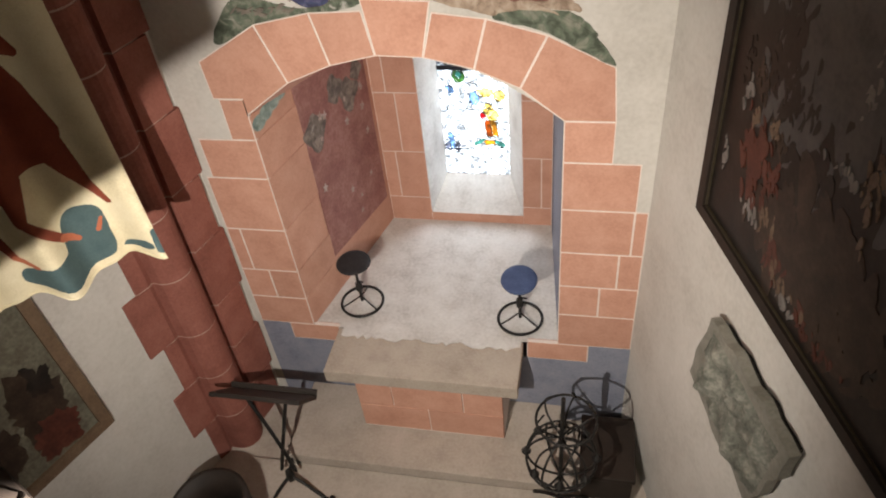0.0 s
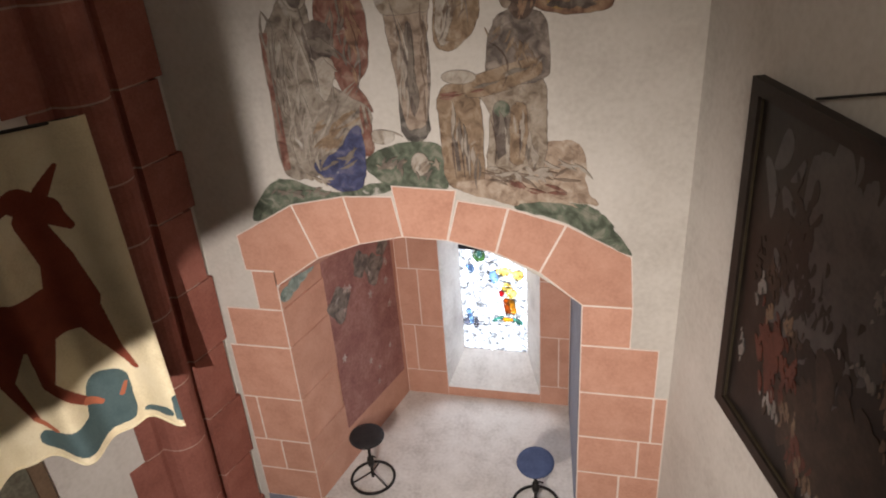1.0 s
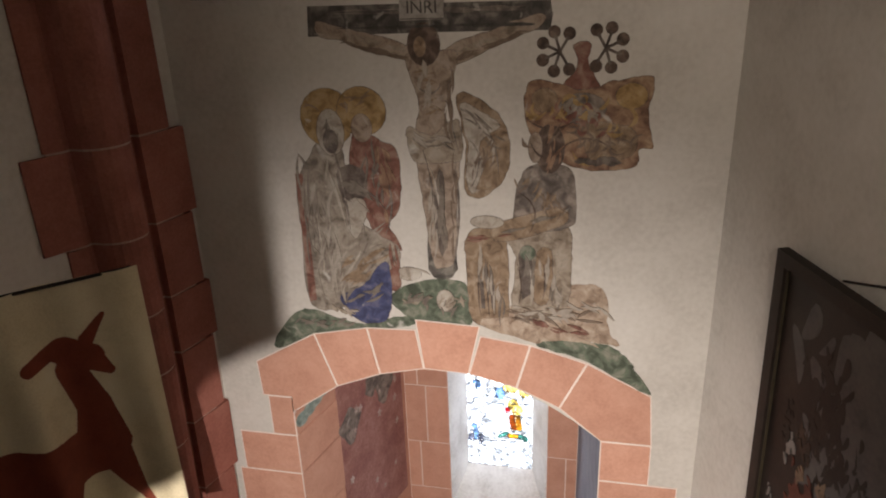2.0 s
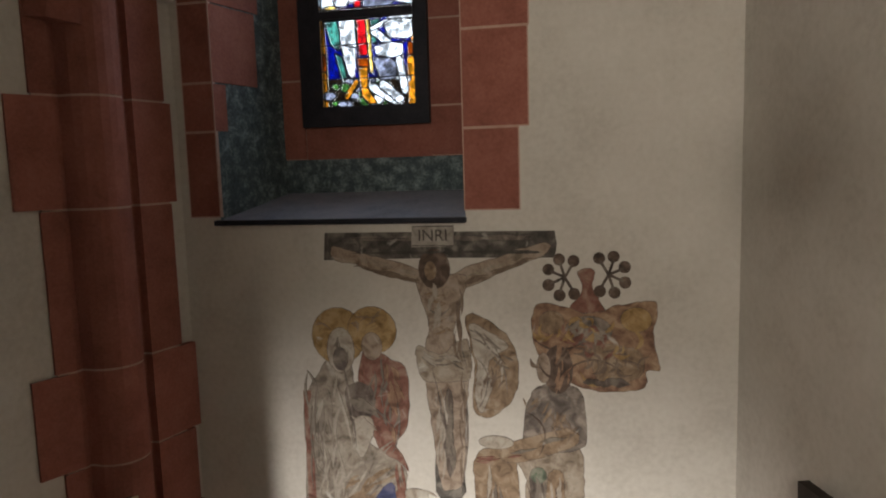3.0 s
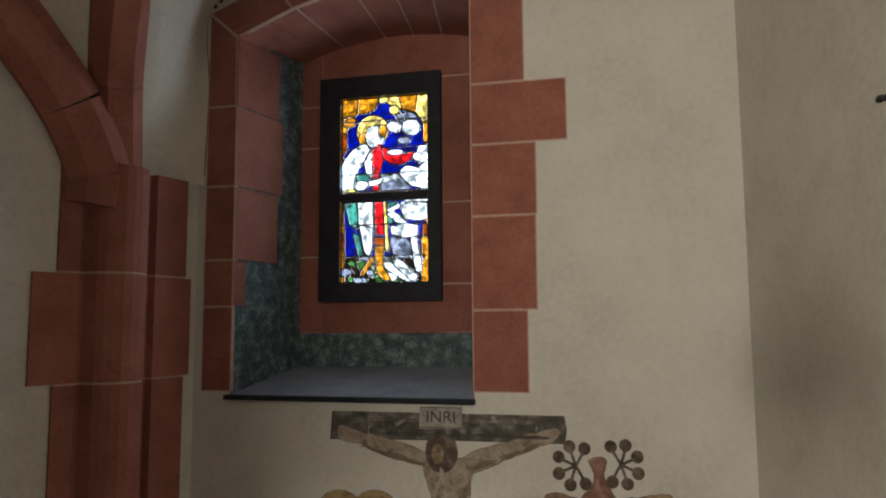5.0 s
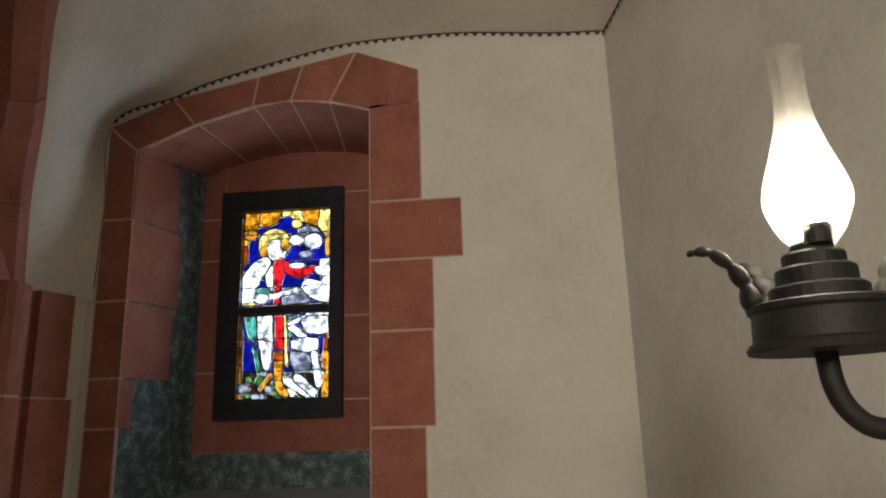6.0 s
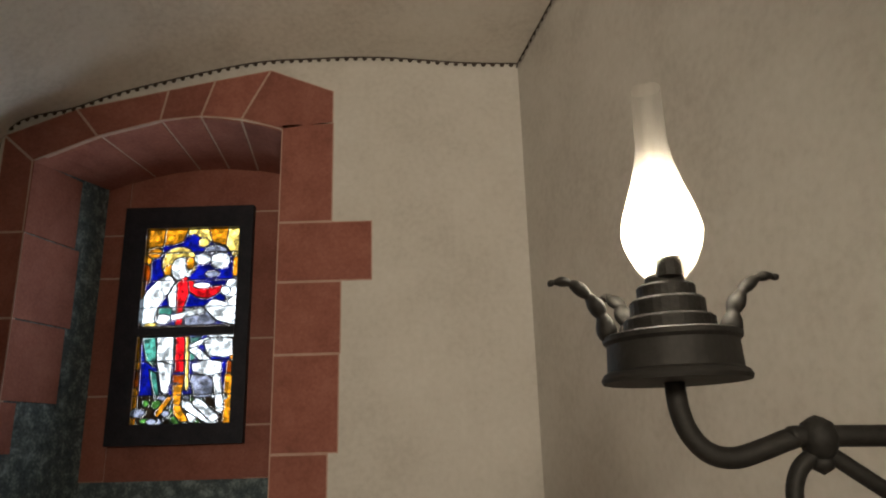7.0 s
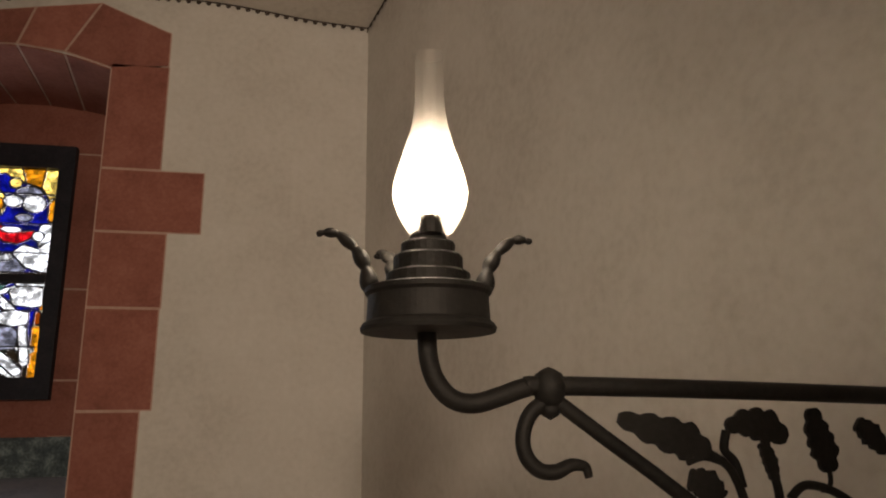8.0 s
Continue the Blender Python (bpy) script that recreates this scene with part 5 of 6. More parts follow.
# ---- pictures and tablet ----
def framed(name, fn, s0, s1, z0, z1, fw, frame_mat, canvas_mat, label, blobs, lean_out=0.03, gold=None):
    """A framed canvas hung flat on a side wall; fn gives plan points along that wall."""
    h = z1 - z0
    base = 0.012

    def at(off):
        return lambda p: (*fn(p[0], base + off + lean_out * (p[1] - z0) / h), p[1])

    t = holder(name, *fn((s0 + s1) / 2, 0.0), z0)
    tagged(t, label, "painting")
    for o in (rect_o(s0, s0 + fw, z0, z1), rect_o(s1 - fw, s1, z0, z1), rect_o(s0 + fw, s1 - fw, z0, z0 + fw), rect_o(s0 + fw, s1 - fw, z1 - fw, z1)):
        part("frame_rail", add_prism(bmesh.new(), o, at(-0.01), at(0.032)), frame_mat, t)
    canvas = part("canvas", add_prism(bmesh.new(), rect_o(s0 + fw, s1 - fw, z0 + fw, z1 - fw), at(-0.005), at(0.012)), canvas_mat, t)
    if gold:
        g = 0.006
        for o in (rect_o(s0 + fw, s0 + fw + g, z0 + fw, z1 - fw), rect_o(s0 + fw + g, s1 - fw, z0 + fw, z0 + fw + g)):
            part("slip", add_prism(bmesh.new(), o, at(0.010), at(0.020)), gold, canvas)
    for k, (mat, s, z, rs, rz) in enumerate(blobs):
        o = []
        for j in range(44):
            a = 2 * math.pi * j / 44
            w = 1 + 0.55 * noise.noise(Vector((math.cos(a) * 1.6 + k * 3.1, math.sin(a) * 1.6, k))) + 0.35 * noise.noise(Vector((math.cos(a) * 5 + k * 3.1, math.sin(a) * 5, k)))
            o.append((s + rs * w * math.cos(a), z + rz * w * math.sin(a)))
        part("paint_shape", add_prism(bmesh.new(), o, at(0.008), at(0.0125 + 0.0004 * k)), mat, canvas)
    return t


C = lambda n, *c: mottled("oil_" + n, list(c), 9, 55, 0.45, 0.1, fine_amount=0.3)
OIL = C("dark", (0.0042, 0.0034, 0.0029), (0.0118, 0.0088, 0.0071), (0.0252, 0.0189, 0.0151))
OILR = C("red", (0.0357, 0.0114, 0.0078), (0.0785, 0.0243, 0.0165), (0.1142, 0.0393, 0.0257))
OILF = C("flesh", (0.0571, 0.0357, 0.0250), (0.1285, 0.0857, 0.0571), (0.1928, 0.1428, 0.1000))
OILW = C("white", (0.0756, 0.0680, 0.0605), (0.1663, 0.1512, 0.1399), (0.2268, 0.2117, 0.1966))
OILB = C("brown", (0.0138, 0.0089, 0.0063), (0.0315, 0.0201, 0.0138), (0.0567, 0.0378, 0.0252))
GILT = mottled("dull_gilt", [(0.05, 0.04, 0.025), (0.10, 0.08, 0.05)], 20, 90, 0.5, 0.1, metal=0.4)
big_oil = framed("oil_painting", east, 0.56, 2.25, 2.73, 4.13, 0.055, WOOD, OIL, "large dark old oil painting in a black frame", (), gold=GILT)
big_canvas = [o for o in big_oil.children if o.name.startswith("canvas")][0]


def on_canvas(off):
    return lambda p: (*east(p[0], 0.012 + off + 0.03 * (p[1] - 2.73) / 1.4), p[1])


brush = random.Random(17)
OILSKY = C("dusk_sky", (0.040, 0.042, 0.043), (0.068, 0.068, 0.067), (0.090, 0.088, 0.083))
depth = 0.0125
for name, mat, fields in (
    ("sky_paint", OILSKY, ((1.25, 3.75, 0.36, 0.22, 60), (1.10, 3.45, 0.16, 0.14, 30), (1.75, 3.7, 0.25, 0.2, 30))),
    ("dark_foliage", OIL, ((0.95, 3.66, 0.09, 0.16, 34), (1.06, 3.52, 0.12, 0.06, 20), (1.20, 3.26, 0.12, 0.14, 26), (0.74, 3.5, 0.03, 0.1, 10))),
    ("brown_paint", OILB, ((1.30, 3.10, 0.30, 0.22, 46), (0.86, 3.50, 0.05, 0.05, 10), (1.02, 3.36, 0.04, 0.05, 10), (1.75, 3.1, 0.3, 0.2, 30))),
    ("red_drapery", OILR, ((0.90, 3.22, 0.085, 0.13, 34), (1.02, 3.20, 0.05, 0.10, 16), (1.15, 2.96, 0.08, 0.06, 10), (1.45, 2.86, 0.12, 0.05, 12))),
    ("flesh_paint", OILF, ((0.86, 3.36, 0.03, 0.03, 6), (0.98, 3.38, 0.03, 0.025, 5), (1.06, 3.06, 0.06, 0.05, 9), (1.48, 3.52, 0.05, 0.16, 12), (1.22, 2.9, 0.08, 0.05, 8))),
    ("white_paint", OILW, ((0.78, 3.42, 0.02, 0.05, 5), (0.70, 3.10, 0.02, 0.06, 6), (0.95, 3.00, 0.06, 0.04, 8), (1.42, 3.48, 0.12, 0.02, 6), (1.26, 2.86, 0.06, 0.04, 7), (1.36, 3.72, 0.02, 0.10, 5))),
):
    bm = bmesh.new()
    for s0, z0, ds, dz, count in fields:
        for k in range(count * 2):
            c = Vector((s0 + ds * brush.gauss(0, 0.55), z0 + dz * brush.gauss(0, 0.55)))
            c.x, c.y = min(max(c.x, 0.66), 2.15), min(max(c.y, 2.84), 4.02)
            ln, wd, a = brush.uniform(0.25, 0.9) * max(0.03, min(ds, dz) * 0.7), brush.uniform(0.22, 0.45), brush.uniform(0.9, 2.3)
            d, n = Vector((math.cos(a), math.sin(a))), Vector((-math.sin(a), math.cos(a)))
            o = []
            for j in range(12):
                t = 2 * math.pi * j / 12
                q = c + d * ln * math.cos(t) + n * ln * wd * math.sin(t) * (1 + 0.3 * math.cos(t)) + n * ln * 0.2 * math.cos(t) ** 2
                o.append((min(max(q.x, 0.617), 2.19), min(max(q.y, 2.79), 4.07)))
            depth += 0.000004
            add_prism(bm, o, on_canvas(0.010), on_canvas(depth))
    tagged(part(name, bm, mat, big_canvas), kind="stuff")
wx = [(*east(0.86 + 0.3 * k, 0.02 + 0.0), 4.13 + 0.10 * k) for k in range(4)]
part("picture_cord", tube(wx, 0.004, 6), IRON, bpy.data.objects["oil_painting"])
framed("oil_painting", lambda s, o=0.0: (west(s, o)[0] - 0.02 * 1.4, west(s, o)[1]), 1.17, 2.5, 1.40, 3.1, 0.07, OAK, mottled("oil_pale_field", [(0.06, 0.05, 0.035), (0.12, 0.11, 0.08), (0.20, 0.19, 0.145)], 7, 50, 0.6, 0.1),
       "old painting of dark shapes in a brown wooden frame", ((OILB, 1.45, 1.85, 0.15, 0.22), (OILR, 1.42, 1.62, 0.14, 0.12), (OIL, 1.36, 2.0, 0.07, 0.10), (OILB, 1.75, 1.75, 0.16, 0.2), (OIL, 1.7, 2.1, 0.1, 0.16)), lean_out=0.02)

RELIEF = mottled("weathered_relief", [(0.06, 0.062, 0.05), (0.15, 0.15, 0.125), (0.30, 0.285, 0.24)], 11, 70, 0.9, 0.4)
RIMST = mottled("tablet_rim_stone", [(0.14, 0.135, 0.11), (0.25, 0.235, 0.20)], 8, 60, 0.9, 0.3)
tablet = holder("stone_tablet", *east(1.2, 0.0), 1.92)
tagged(tablet, "weathered grey-green stone relief tablet on the wall", "relief")
edge = [(0.86, 1.98), (0.93, 2.44), (1.08, 2.45), (1.25, 2.455), (1.42, 2.45), (1.60, 2.45), (1.58, 2.25), (1.55, 2.1), (1.50, 1.90), (1.36, 1.93), (1.22, 1.91), (1.05, 1.95)]
edge = [(a[0] + (b[0] - a[0]) * k / 5, a[1] + (b[1] - a[1]) * k / 5) for a, b in zip(edge, edge[1:] + edge[:1]) for k in range(5)]
edge = [(s + 0.035 * noise.noise(Vector((s * 9, z * 9, 0))), z + 0.03 * noise.noise(Vector((s * 9, z * 9, 5)))) for s, z in edge]
slab = part("tablet_body", add_prism(bmesh.new(), edge, lambda p: (*east(p[0], 0.03), p[1]), lambda p: (*east(p[0], 0.075), p[1])), RIMST, tablet)
part("iron_bed", add_prism(bmesh.new(), inset(edge, 0.03), lambda p: (*east(p[0], -0.01), p[1]), lambda p: (*east(p[0], 0.032), p[1])), IRON, tablet)
bm = bmesh.new()
G = {}
for a in range(41):
    for b in range(31):
        u, v = a / 40, b / 30
        s, z = 0.925 + 0.59 * u + 0.04 * v, 1.985 + 0.41 * v
        e = min(u, 1 - u, v, 1 - v)
        d = 0.074 + min(1, e * 12) * (0.004 + 0.045 * max(0, noise.fractal(Vector((s * 9, z * 9, 1.0)), 1.0, 2.0, 4) + 0.35))
        G[a, b] = bm.verts.new((*east(s, d), z))
for a in range(40):
    for b in range(30):
        bm.faces.new((G[a, b], G[a + 1, b], G[a + 1, b + 1], G[a, b + 1]))
part("carved_field", bm, RELIEF, slab, "worn grey-green carving", smooth=True)

# ---- banner ----
CLOTH = mottled("cream_cloth", [(0.56, 0.48, 0.31), (0.68, 0.60, 0.41), (0.74, 0.67, 0.49)], 5, 140, 0.85, 0.1)
RED = mottled("red_brown_cloth", [(0.16, 0.035, 0.018), (0.24, 0.055, 0.03)], 8, 140, 0.85, 0.1)
TEALC = mottled("teal_cloth", [(0.05, 0.085, 0.09), (0.085, 0.13, 0.135)], 8, 140, 0.85, 0.1)
PINK = mottled("orange_red_cloth", [(0.36, 0.10, 0.05), (0.46, 0.15, 0.08)], 8, 140, 0.85, 0.1)


def banner_point(u, z):
    """u metres from the free edge; folds deepen towards the hem."""
    low = (4.13 - z) / 1.4
    f = 0.016 + 0.045 * low
    w = f * (math.sin(u * 15 + 0.6 + 1.2 * low) + 0.5 * math.sin(u * 31 + 2.0 * low)) * min(1, u * 6 + 0.25)
    curl = 0.09 * low ** 3 * math.exp(-((u) / 0.07) ** 2)
    x, y = 0.165 - 0.7071 * u, 3.005 - 0.7071 * u
    dz = 0.022 * math.sin(u * 14 + 0.4) * low ** 4
    return (x - 0.7071 * (w + curl) * -1, y + 0.7071 * (w + curl) * -1, z + dz)


NU, NZ, BW = 300, 450, 0.92
cv, cu = np.mgrid[0:NZ, 0:NU]
cu, cv = BW * (cu + 0.5) / NU, 2.74 + 1.39 * (cv + 0.5) / NZ
kinds = np.zeros(cu.shape, int)


def dye(kind, u0, z0, r0, u1, z1, r1):
    """A tapered round-ended stroke of dyed cloth, u from the free edge."""
    dx, dz = u1 - u0, z1 - z0
    t = np.clip(((cu - u0) * dx + (cv - z0) * dz) / (dx * dx + dz * dz), 0, 1)
    kinds[(cu - u0 - t * dx) ** 2 + (cv - z0 - t * dz) ** 2 < (r0 + (r1 - r0) * t) ** 2] = kind


# teal hills along the hem
dye(2, 0.235, 2.985, 0.088, 0.25, 2.84, 0.10)
dye(2, 0.28, 2.84, 0.085, 0.48, 2.835, 0.055)
dye(2, 0.10, 2.775, 0.03, 0.05, 2.80, 0.022)
dye(2, 0.005, 2.78, 0.02, 0.0, 2.87, 0.022)
kinds[(kinds == 2) & (cv < 2.765 + 0.012 * np.sin(cu * 9))] = 0
# red-brown emblem: body, neck, head, ears, legs
dye(1, 0.265, 3.40, 0.105, 0.80, 3.42, 0.11)
dye(1, 0.295, 3.78, 0.050, 0.245, 3.60, 0.062)
dye(1, 0.245, 3.60, 0.062, 0.245, 3.42, 0.10)
dye(1, 0.30, 3.86, 0.055, 0.225, 3.81, 0.055)
dye(1, 0.225, 3.81, 0.05, 0.165, 3.735, 0.018)
dye(1, 0.22, 3.885, 0.028, 0.150, 3.97, 0.009)
dye(1, 0.30, 3.88, 0.035, 0.42, 3.84, 0.028)
dye(1, 0.215, 3.36, 0.062, 0.150, 3.15, 0.020)
dye(1, 0.150, 3.15, 0.020, 0.108, 3.035, 0.011)
dye(1, 0.40, 3.30, 0.052, 0.425, 3.14, 0.022)
dye(1, 0.425, 3.14, 0.021, 0.325, 2.975, 0.013)
dye(1, 0.51, 3.34, 0.062, 0.56, 3.15, 0.026)
dye(1, 0.56, 3.15, 0.025, 0.515, 2.945, 0.014)
dye(1, 0.74, 3.36, 0.075, 0.70, 3.05, 0.03)
dye(3, 0.325, 2.975, 0.014, 0.275, 2.925, 0.012)
dye(3, 0.515, 2.945, 0.014, 0.465, 2.90, 0.012)
dye(3, 0.19, 2.93, 0.012, 0.165, 2.97, 0.009)

banner = holder("banner", 0.165, 3.005, 2.74)
tagged(banner, "cream cloth banner with a red-brown emblem and teal hills", "banner")
for kind, mat, nm in ((0, CLOTH, "cloth"), (1, RED, "emblem"), (2, TEALC, "hill_patch"), (3, PINK, "emblem_trim")):
    verts, faces, at = [], [], {}
    for b, a in zip(*[q.tolist() for q in np.nonzero(kinds == kind)]):
        quad = []
        for da, db in ((0, 0), (1, 0), (1, 1), (0, 1)):
            key = (a + da, b + db)
            if key not in at:
                at[key] = len(verts)
                verts.append(banner_point(BW * key[0] / NU, 2.74 + 1.39 * key[1] / NZ))
            quad.append(at[key])
        faces.append(quad)
    me = bpy.data.meshes.new(nm)
    me.from_pydata(verts, [], faces)
    me.materials.append(mat)
    for q in me.polygons:
        q.use_smooth = True
    ob = new(nm, me)
    ob.parent = banner
    ob.matrix_parent_inverse = banner.matrix_world.inverted()
part("hem", tube([banner_point(BW * k / 60, 2.738) for k in range(61)], 0.006, 6), CLOTH, banner, "cream corded hem")
part("hanging_rod", tube([(0.15, 2.99, 4.125), (-0.47, 2.37, 4.125)], 0.007, 8), WOOD, banner, "thin dark rod in the top hem")


# ---- stands on the niche floor ----
def ring_stand(x, y, seat_mat, label, seat_h=0.375, tilt=0.0):
    t = holder("round_stand", x, y, NICHE_Z)
    tagged(t, label, "stand", "stands on the niche floor")
    z = NICHE_Z
    ring = part("base_ring", add_tube(bmesh.new(), ring_pts((x, y, z + 0.011), 0.15, 40), 0.010, 8, caps=False), IRON, t, smooth=True)
    for a in (90, 210, 330):
        d = Vector((math.cos(radians(a)), math.sin(radians(a)), 0))
        part("spoke", tube(smooth_line([Vector((x, y, z + 0.011)) + d * 0.15, Vector((x, y, z + 0.03)) + d * 0.09, Vector((x, y, z + 0.07))], 4), 0.006, 7), IRON, ring)
    part("post", tube([(x, y, z + 0.02), (x, y, z + seat_h)], 0.011, 9), IRON, t)
    part("collar", add_lathe(bmesh.new(), [(0.0, 0.12), (0.022, 0.13), (0.026, 0.16), (0.022, 0.20), (0.0, 0.21)], (x, y, z), 14), IRON, t, smooth=True)
    part("arm", tube([(x, y, z + 0.22), (x + 0.05, y - 0.03, z + 0.24)], 0.006, 7), IRON, t)
    bm = add_lathe(bmesh.new(), [(0.0, 0.0), (0.10, 0.0), (0.116, 0.008), (0.120, 0.02), (0.114, 0.032), (0.09, 0.038), (0.0, 0.04)], (0, 0, 0), 36)
    bmesh.ops.transform(bm, matrix=pose(x, y, z + seat_h, tilt, 0, 0), verts=bm.verts)
    part("round_top", bm, seat_mat, t, smooth=True)
    return t


ring_stand(0.49, 4.25, BLACK, "black round-topped iron stand on a ring base")
ring_stand(1.634, 4.20, BLUE, "blue round-topped iron stand on a ring base", 0.365, 8)

# ---- music desk on curled iron feet ----
desk = holder("music_desk", 0.15, 3.2, FLOOR_Z)
tagged(desk, "black wooden reading desk on curled iron feet", "reading desk")
bm = box(-0.30, 0.29, -0.15, 0.15, -0.014, 0.014, 0.004)
bmesh.ops.transform(bm, matrix=pose(0.125, 3.30, 1.20, -47, 0, 0), verts=bm.verts)
board = part("desk_board", bm, WOOD, desk)
bm = box(-0.30, 0.29, 0.13, 0.152, 0.014, 0.05, 0.004)
bmesh.ops.transform(bm, matrix=pose(0.125, 3.30, 1.20, -47, 0, 0), verts=bm.verts)
part("desk_ledge", bm, WOOD, board)
hub = Vector((0.17, 3.16, 0.50))
for sx in (-1, 1):
    part("strut", tube(smooth_line([(0.13 + 0.13 * sx, 3.29, 1.17), (0.16 + 0.02 * sx, 3.22, 0.82), (0.17 - 0.05 * sx, 3.17, 0.55)], 6), 0.013, 8), IRON, desk)
part("hub", add_lathe(bmesh.new(), [(0.0, -0.06), (0.025, -0.05), (0.03, 0.0), (0.02, 0.06), (0.0, 0.07)], tuple(hub), 12), IRON, desk, smooth=True)
for a in (-12, 115, 235):
    d = Vector((math.cos(radians(a)), math.sin(radians(a)), 0))
    fz = FLOOR_Z + 0.08
    pts = [hub, hub + d * 0.10 + Vector((0, 0, -0.05)), Vector((hub.x, hub.y, fz + 0.012)) + d * 0.25, Vector((hub.x, hub.y, fz + 0.03)) + d * 0.31, Vector((hub.x, hub.y, fz + 0.07)) + d * 0.30]
    part("curled_foot", tube(smooth_line(pts, 5), 0.012, 8), IRON, desk)

# ---- iron candle globe beside the altar ----
globe = holder("candle_stand", 1.97, 3.24, FLOOR_Z)
tagged(globe, "black wrought-iron candle stand with a ring globe", "candle stand")
gc = Vector((1.97, 3.24, 0.98))
part("post", tube([(1.97, 3.24, 0.33), (1.97, 3.24, 1.55)], 0.012, 8), IRON, globe)
for k, (rx, ry) in enumerate(((90, 0), (90, 60), (90, 120), (0, 0), (25, 0))):
    m = Euler((radians(rx), 0, radians(ry))).to_matrix()
    part("hoop", add_tube(bmesh.new(), ring_pts(gc, 0.20 if k < 3 else 0.205, 36, m), 0.0075, 7, caps=False), IRON, globe, smooth=True)
part("upper_hoop", add_tube(bmesh.new(), ring_pts((1.99, 3.28, 1.30), 0.17, 36), 0.008, 7, caps=False), IRON, globe, smooth=True)
part("inner_hoop", add_tube(bmesh.new(), ring_pts((1.97, 3.24, 0.84), 0.15, 30), 0.007, 7, caps=False), IRON, globe, smooth=True)
for k in range(8):
    a = 2 * math.pi * k / 8
    p = gc + Vector((0.205 * math.cos(a), 0.205 * math.sin(a), 0))
    holder_bm = add_lathe(bmesh.new(), [(0.0, 0.0), (0.022, 0.005), (0.03, 0.02), (0.012, 0.025), (0.010, 0.06), (0.0, 0.062)], tuple(p), 10)
    part("candle_cup", holder_bm, IRON, globe, smooth=True)
for k in range(6):
    a = 2 * math.pi * (k + 0.3) / 6
    part("curl", tube(smooth_line([gc + Vector((0.03 * math.cos(a), 0.03 * math.sin(a), 0.22)), gc + Vector((0.12 * math.cos(a), 0.12 * math.sin(a), 0.30)), Vector((1.99 + 0.17 * math.cos(a), 3.28 + 0.17 * math.sin(a), 1.30)), Vector((1.99 + 0.13 * math.cos(a), 3.28 + 0.13 * math.sin(a), 1.38))], 5), 0.006, 6), IRON, globe)
for k in range(3):
    a = 2 * math.pi * k / 3 + 0.5
    part("foot", tube(smooth_line([(1.97, 3.24, 0.50), (1.97 + 0.1 * math.cos(a), 3.24 + 0.1 * math.sin(a), 0.44), (1.97 + 0.2 * math.cos(a), 3.24 + 0.2 * math.sin(a), 0.345)], 5), 0.012, 7), IRON, globe)

chest = holder("wooden_chest", 2.3, 3.5, FLOOR_Z)
tagged(chest, "small dark wooden chest in the corner by the dado", "chest")
part("chest_body", box(2.10, 2.42, 3.36, 3.80, FLOOR_Z + 0.02, 0.56, 0.006), WOOD, chest)
part("chest_lid", box(2.085, 2.435, 3.345, 3.815, 0.563, 0.60, 0.008), WOOD, chest)

# dark round-backed chair below the gallery
CHX, CHY = 0.0, 2.60
chair = holder("chair", CHX, CHY, FLOOR_Z)
tagged(chair, "dark wooden chair with a rounded back and a sheet of paper", "chair")
part("seat", add_lathe(bmesh.new(), [(0.0, 0.40), (0.21, 0.40), (0.22, 0.42), (0.21, 0.445), (0.0, 0.45)], (CHX, CHY, FLOOR_Z), 28), WOOD, chair)
bm = bmesh.new()
RR = []
for k in range(25):
    a = radians(-60 + 240 * k / 24)
    top = 0.78 + 0.06 * math.sin(radians(180 * k / 24))
    RR.append([bm.verts.new((CHX + r * math.cos(a), CHY + r * math.sin(a), FLOOR_Z + z)) for r, z in ((0.235, 0.44), (0.25, top), (0.215, top + 0.012), (0.205, 0.44))])
for r0, r1 in zip(RR, RR[1:]):
    for j in range(4):
        bm.faces.new((r0[j], r0[(j + 1) % 4], r1[(j + 1) % 4], r1[j]))
bm.faces.new(RR[0])
bm.faces.new(list(reversed(RR[-1])))
part("backrest", bm, WOOD, chair, smooth=True)
for k in range(4):
    a = radians(45 + 90 * k)
    part("leg", tube([(CHX + 0.16 * math.cos(a), CHY + 0.16 * math.sin(a), FLOOR_Z + 0.41), (CHX + 0.19 * math.cos(a), CHY + 0.19 * math.sin(a), FLOOR_Z)], 0.018, 8), WOOD, chair)
PAPER = mottled("white_paper", [(0.70, 0.69, 0.67), (0.80, 0.79, 0.77)], 6, 60, 0.8, 0.05)
sheet = tagged(part("paper_sheet", box(CHX - 0.02, CHX + 0.13, CHY - 0.10, CHY + 0.10, FLOOR_Z + 0.451, FLOOR_Z + 0.456), PAPER), "white sheet of paper lying on the chair", "paper")

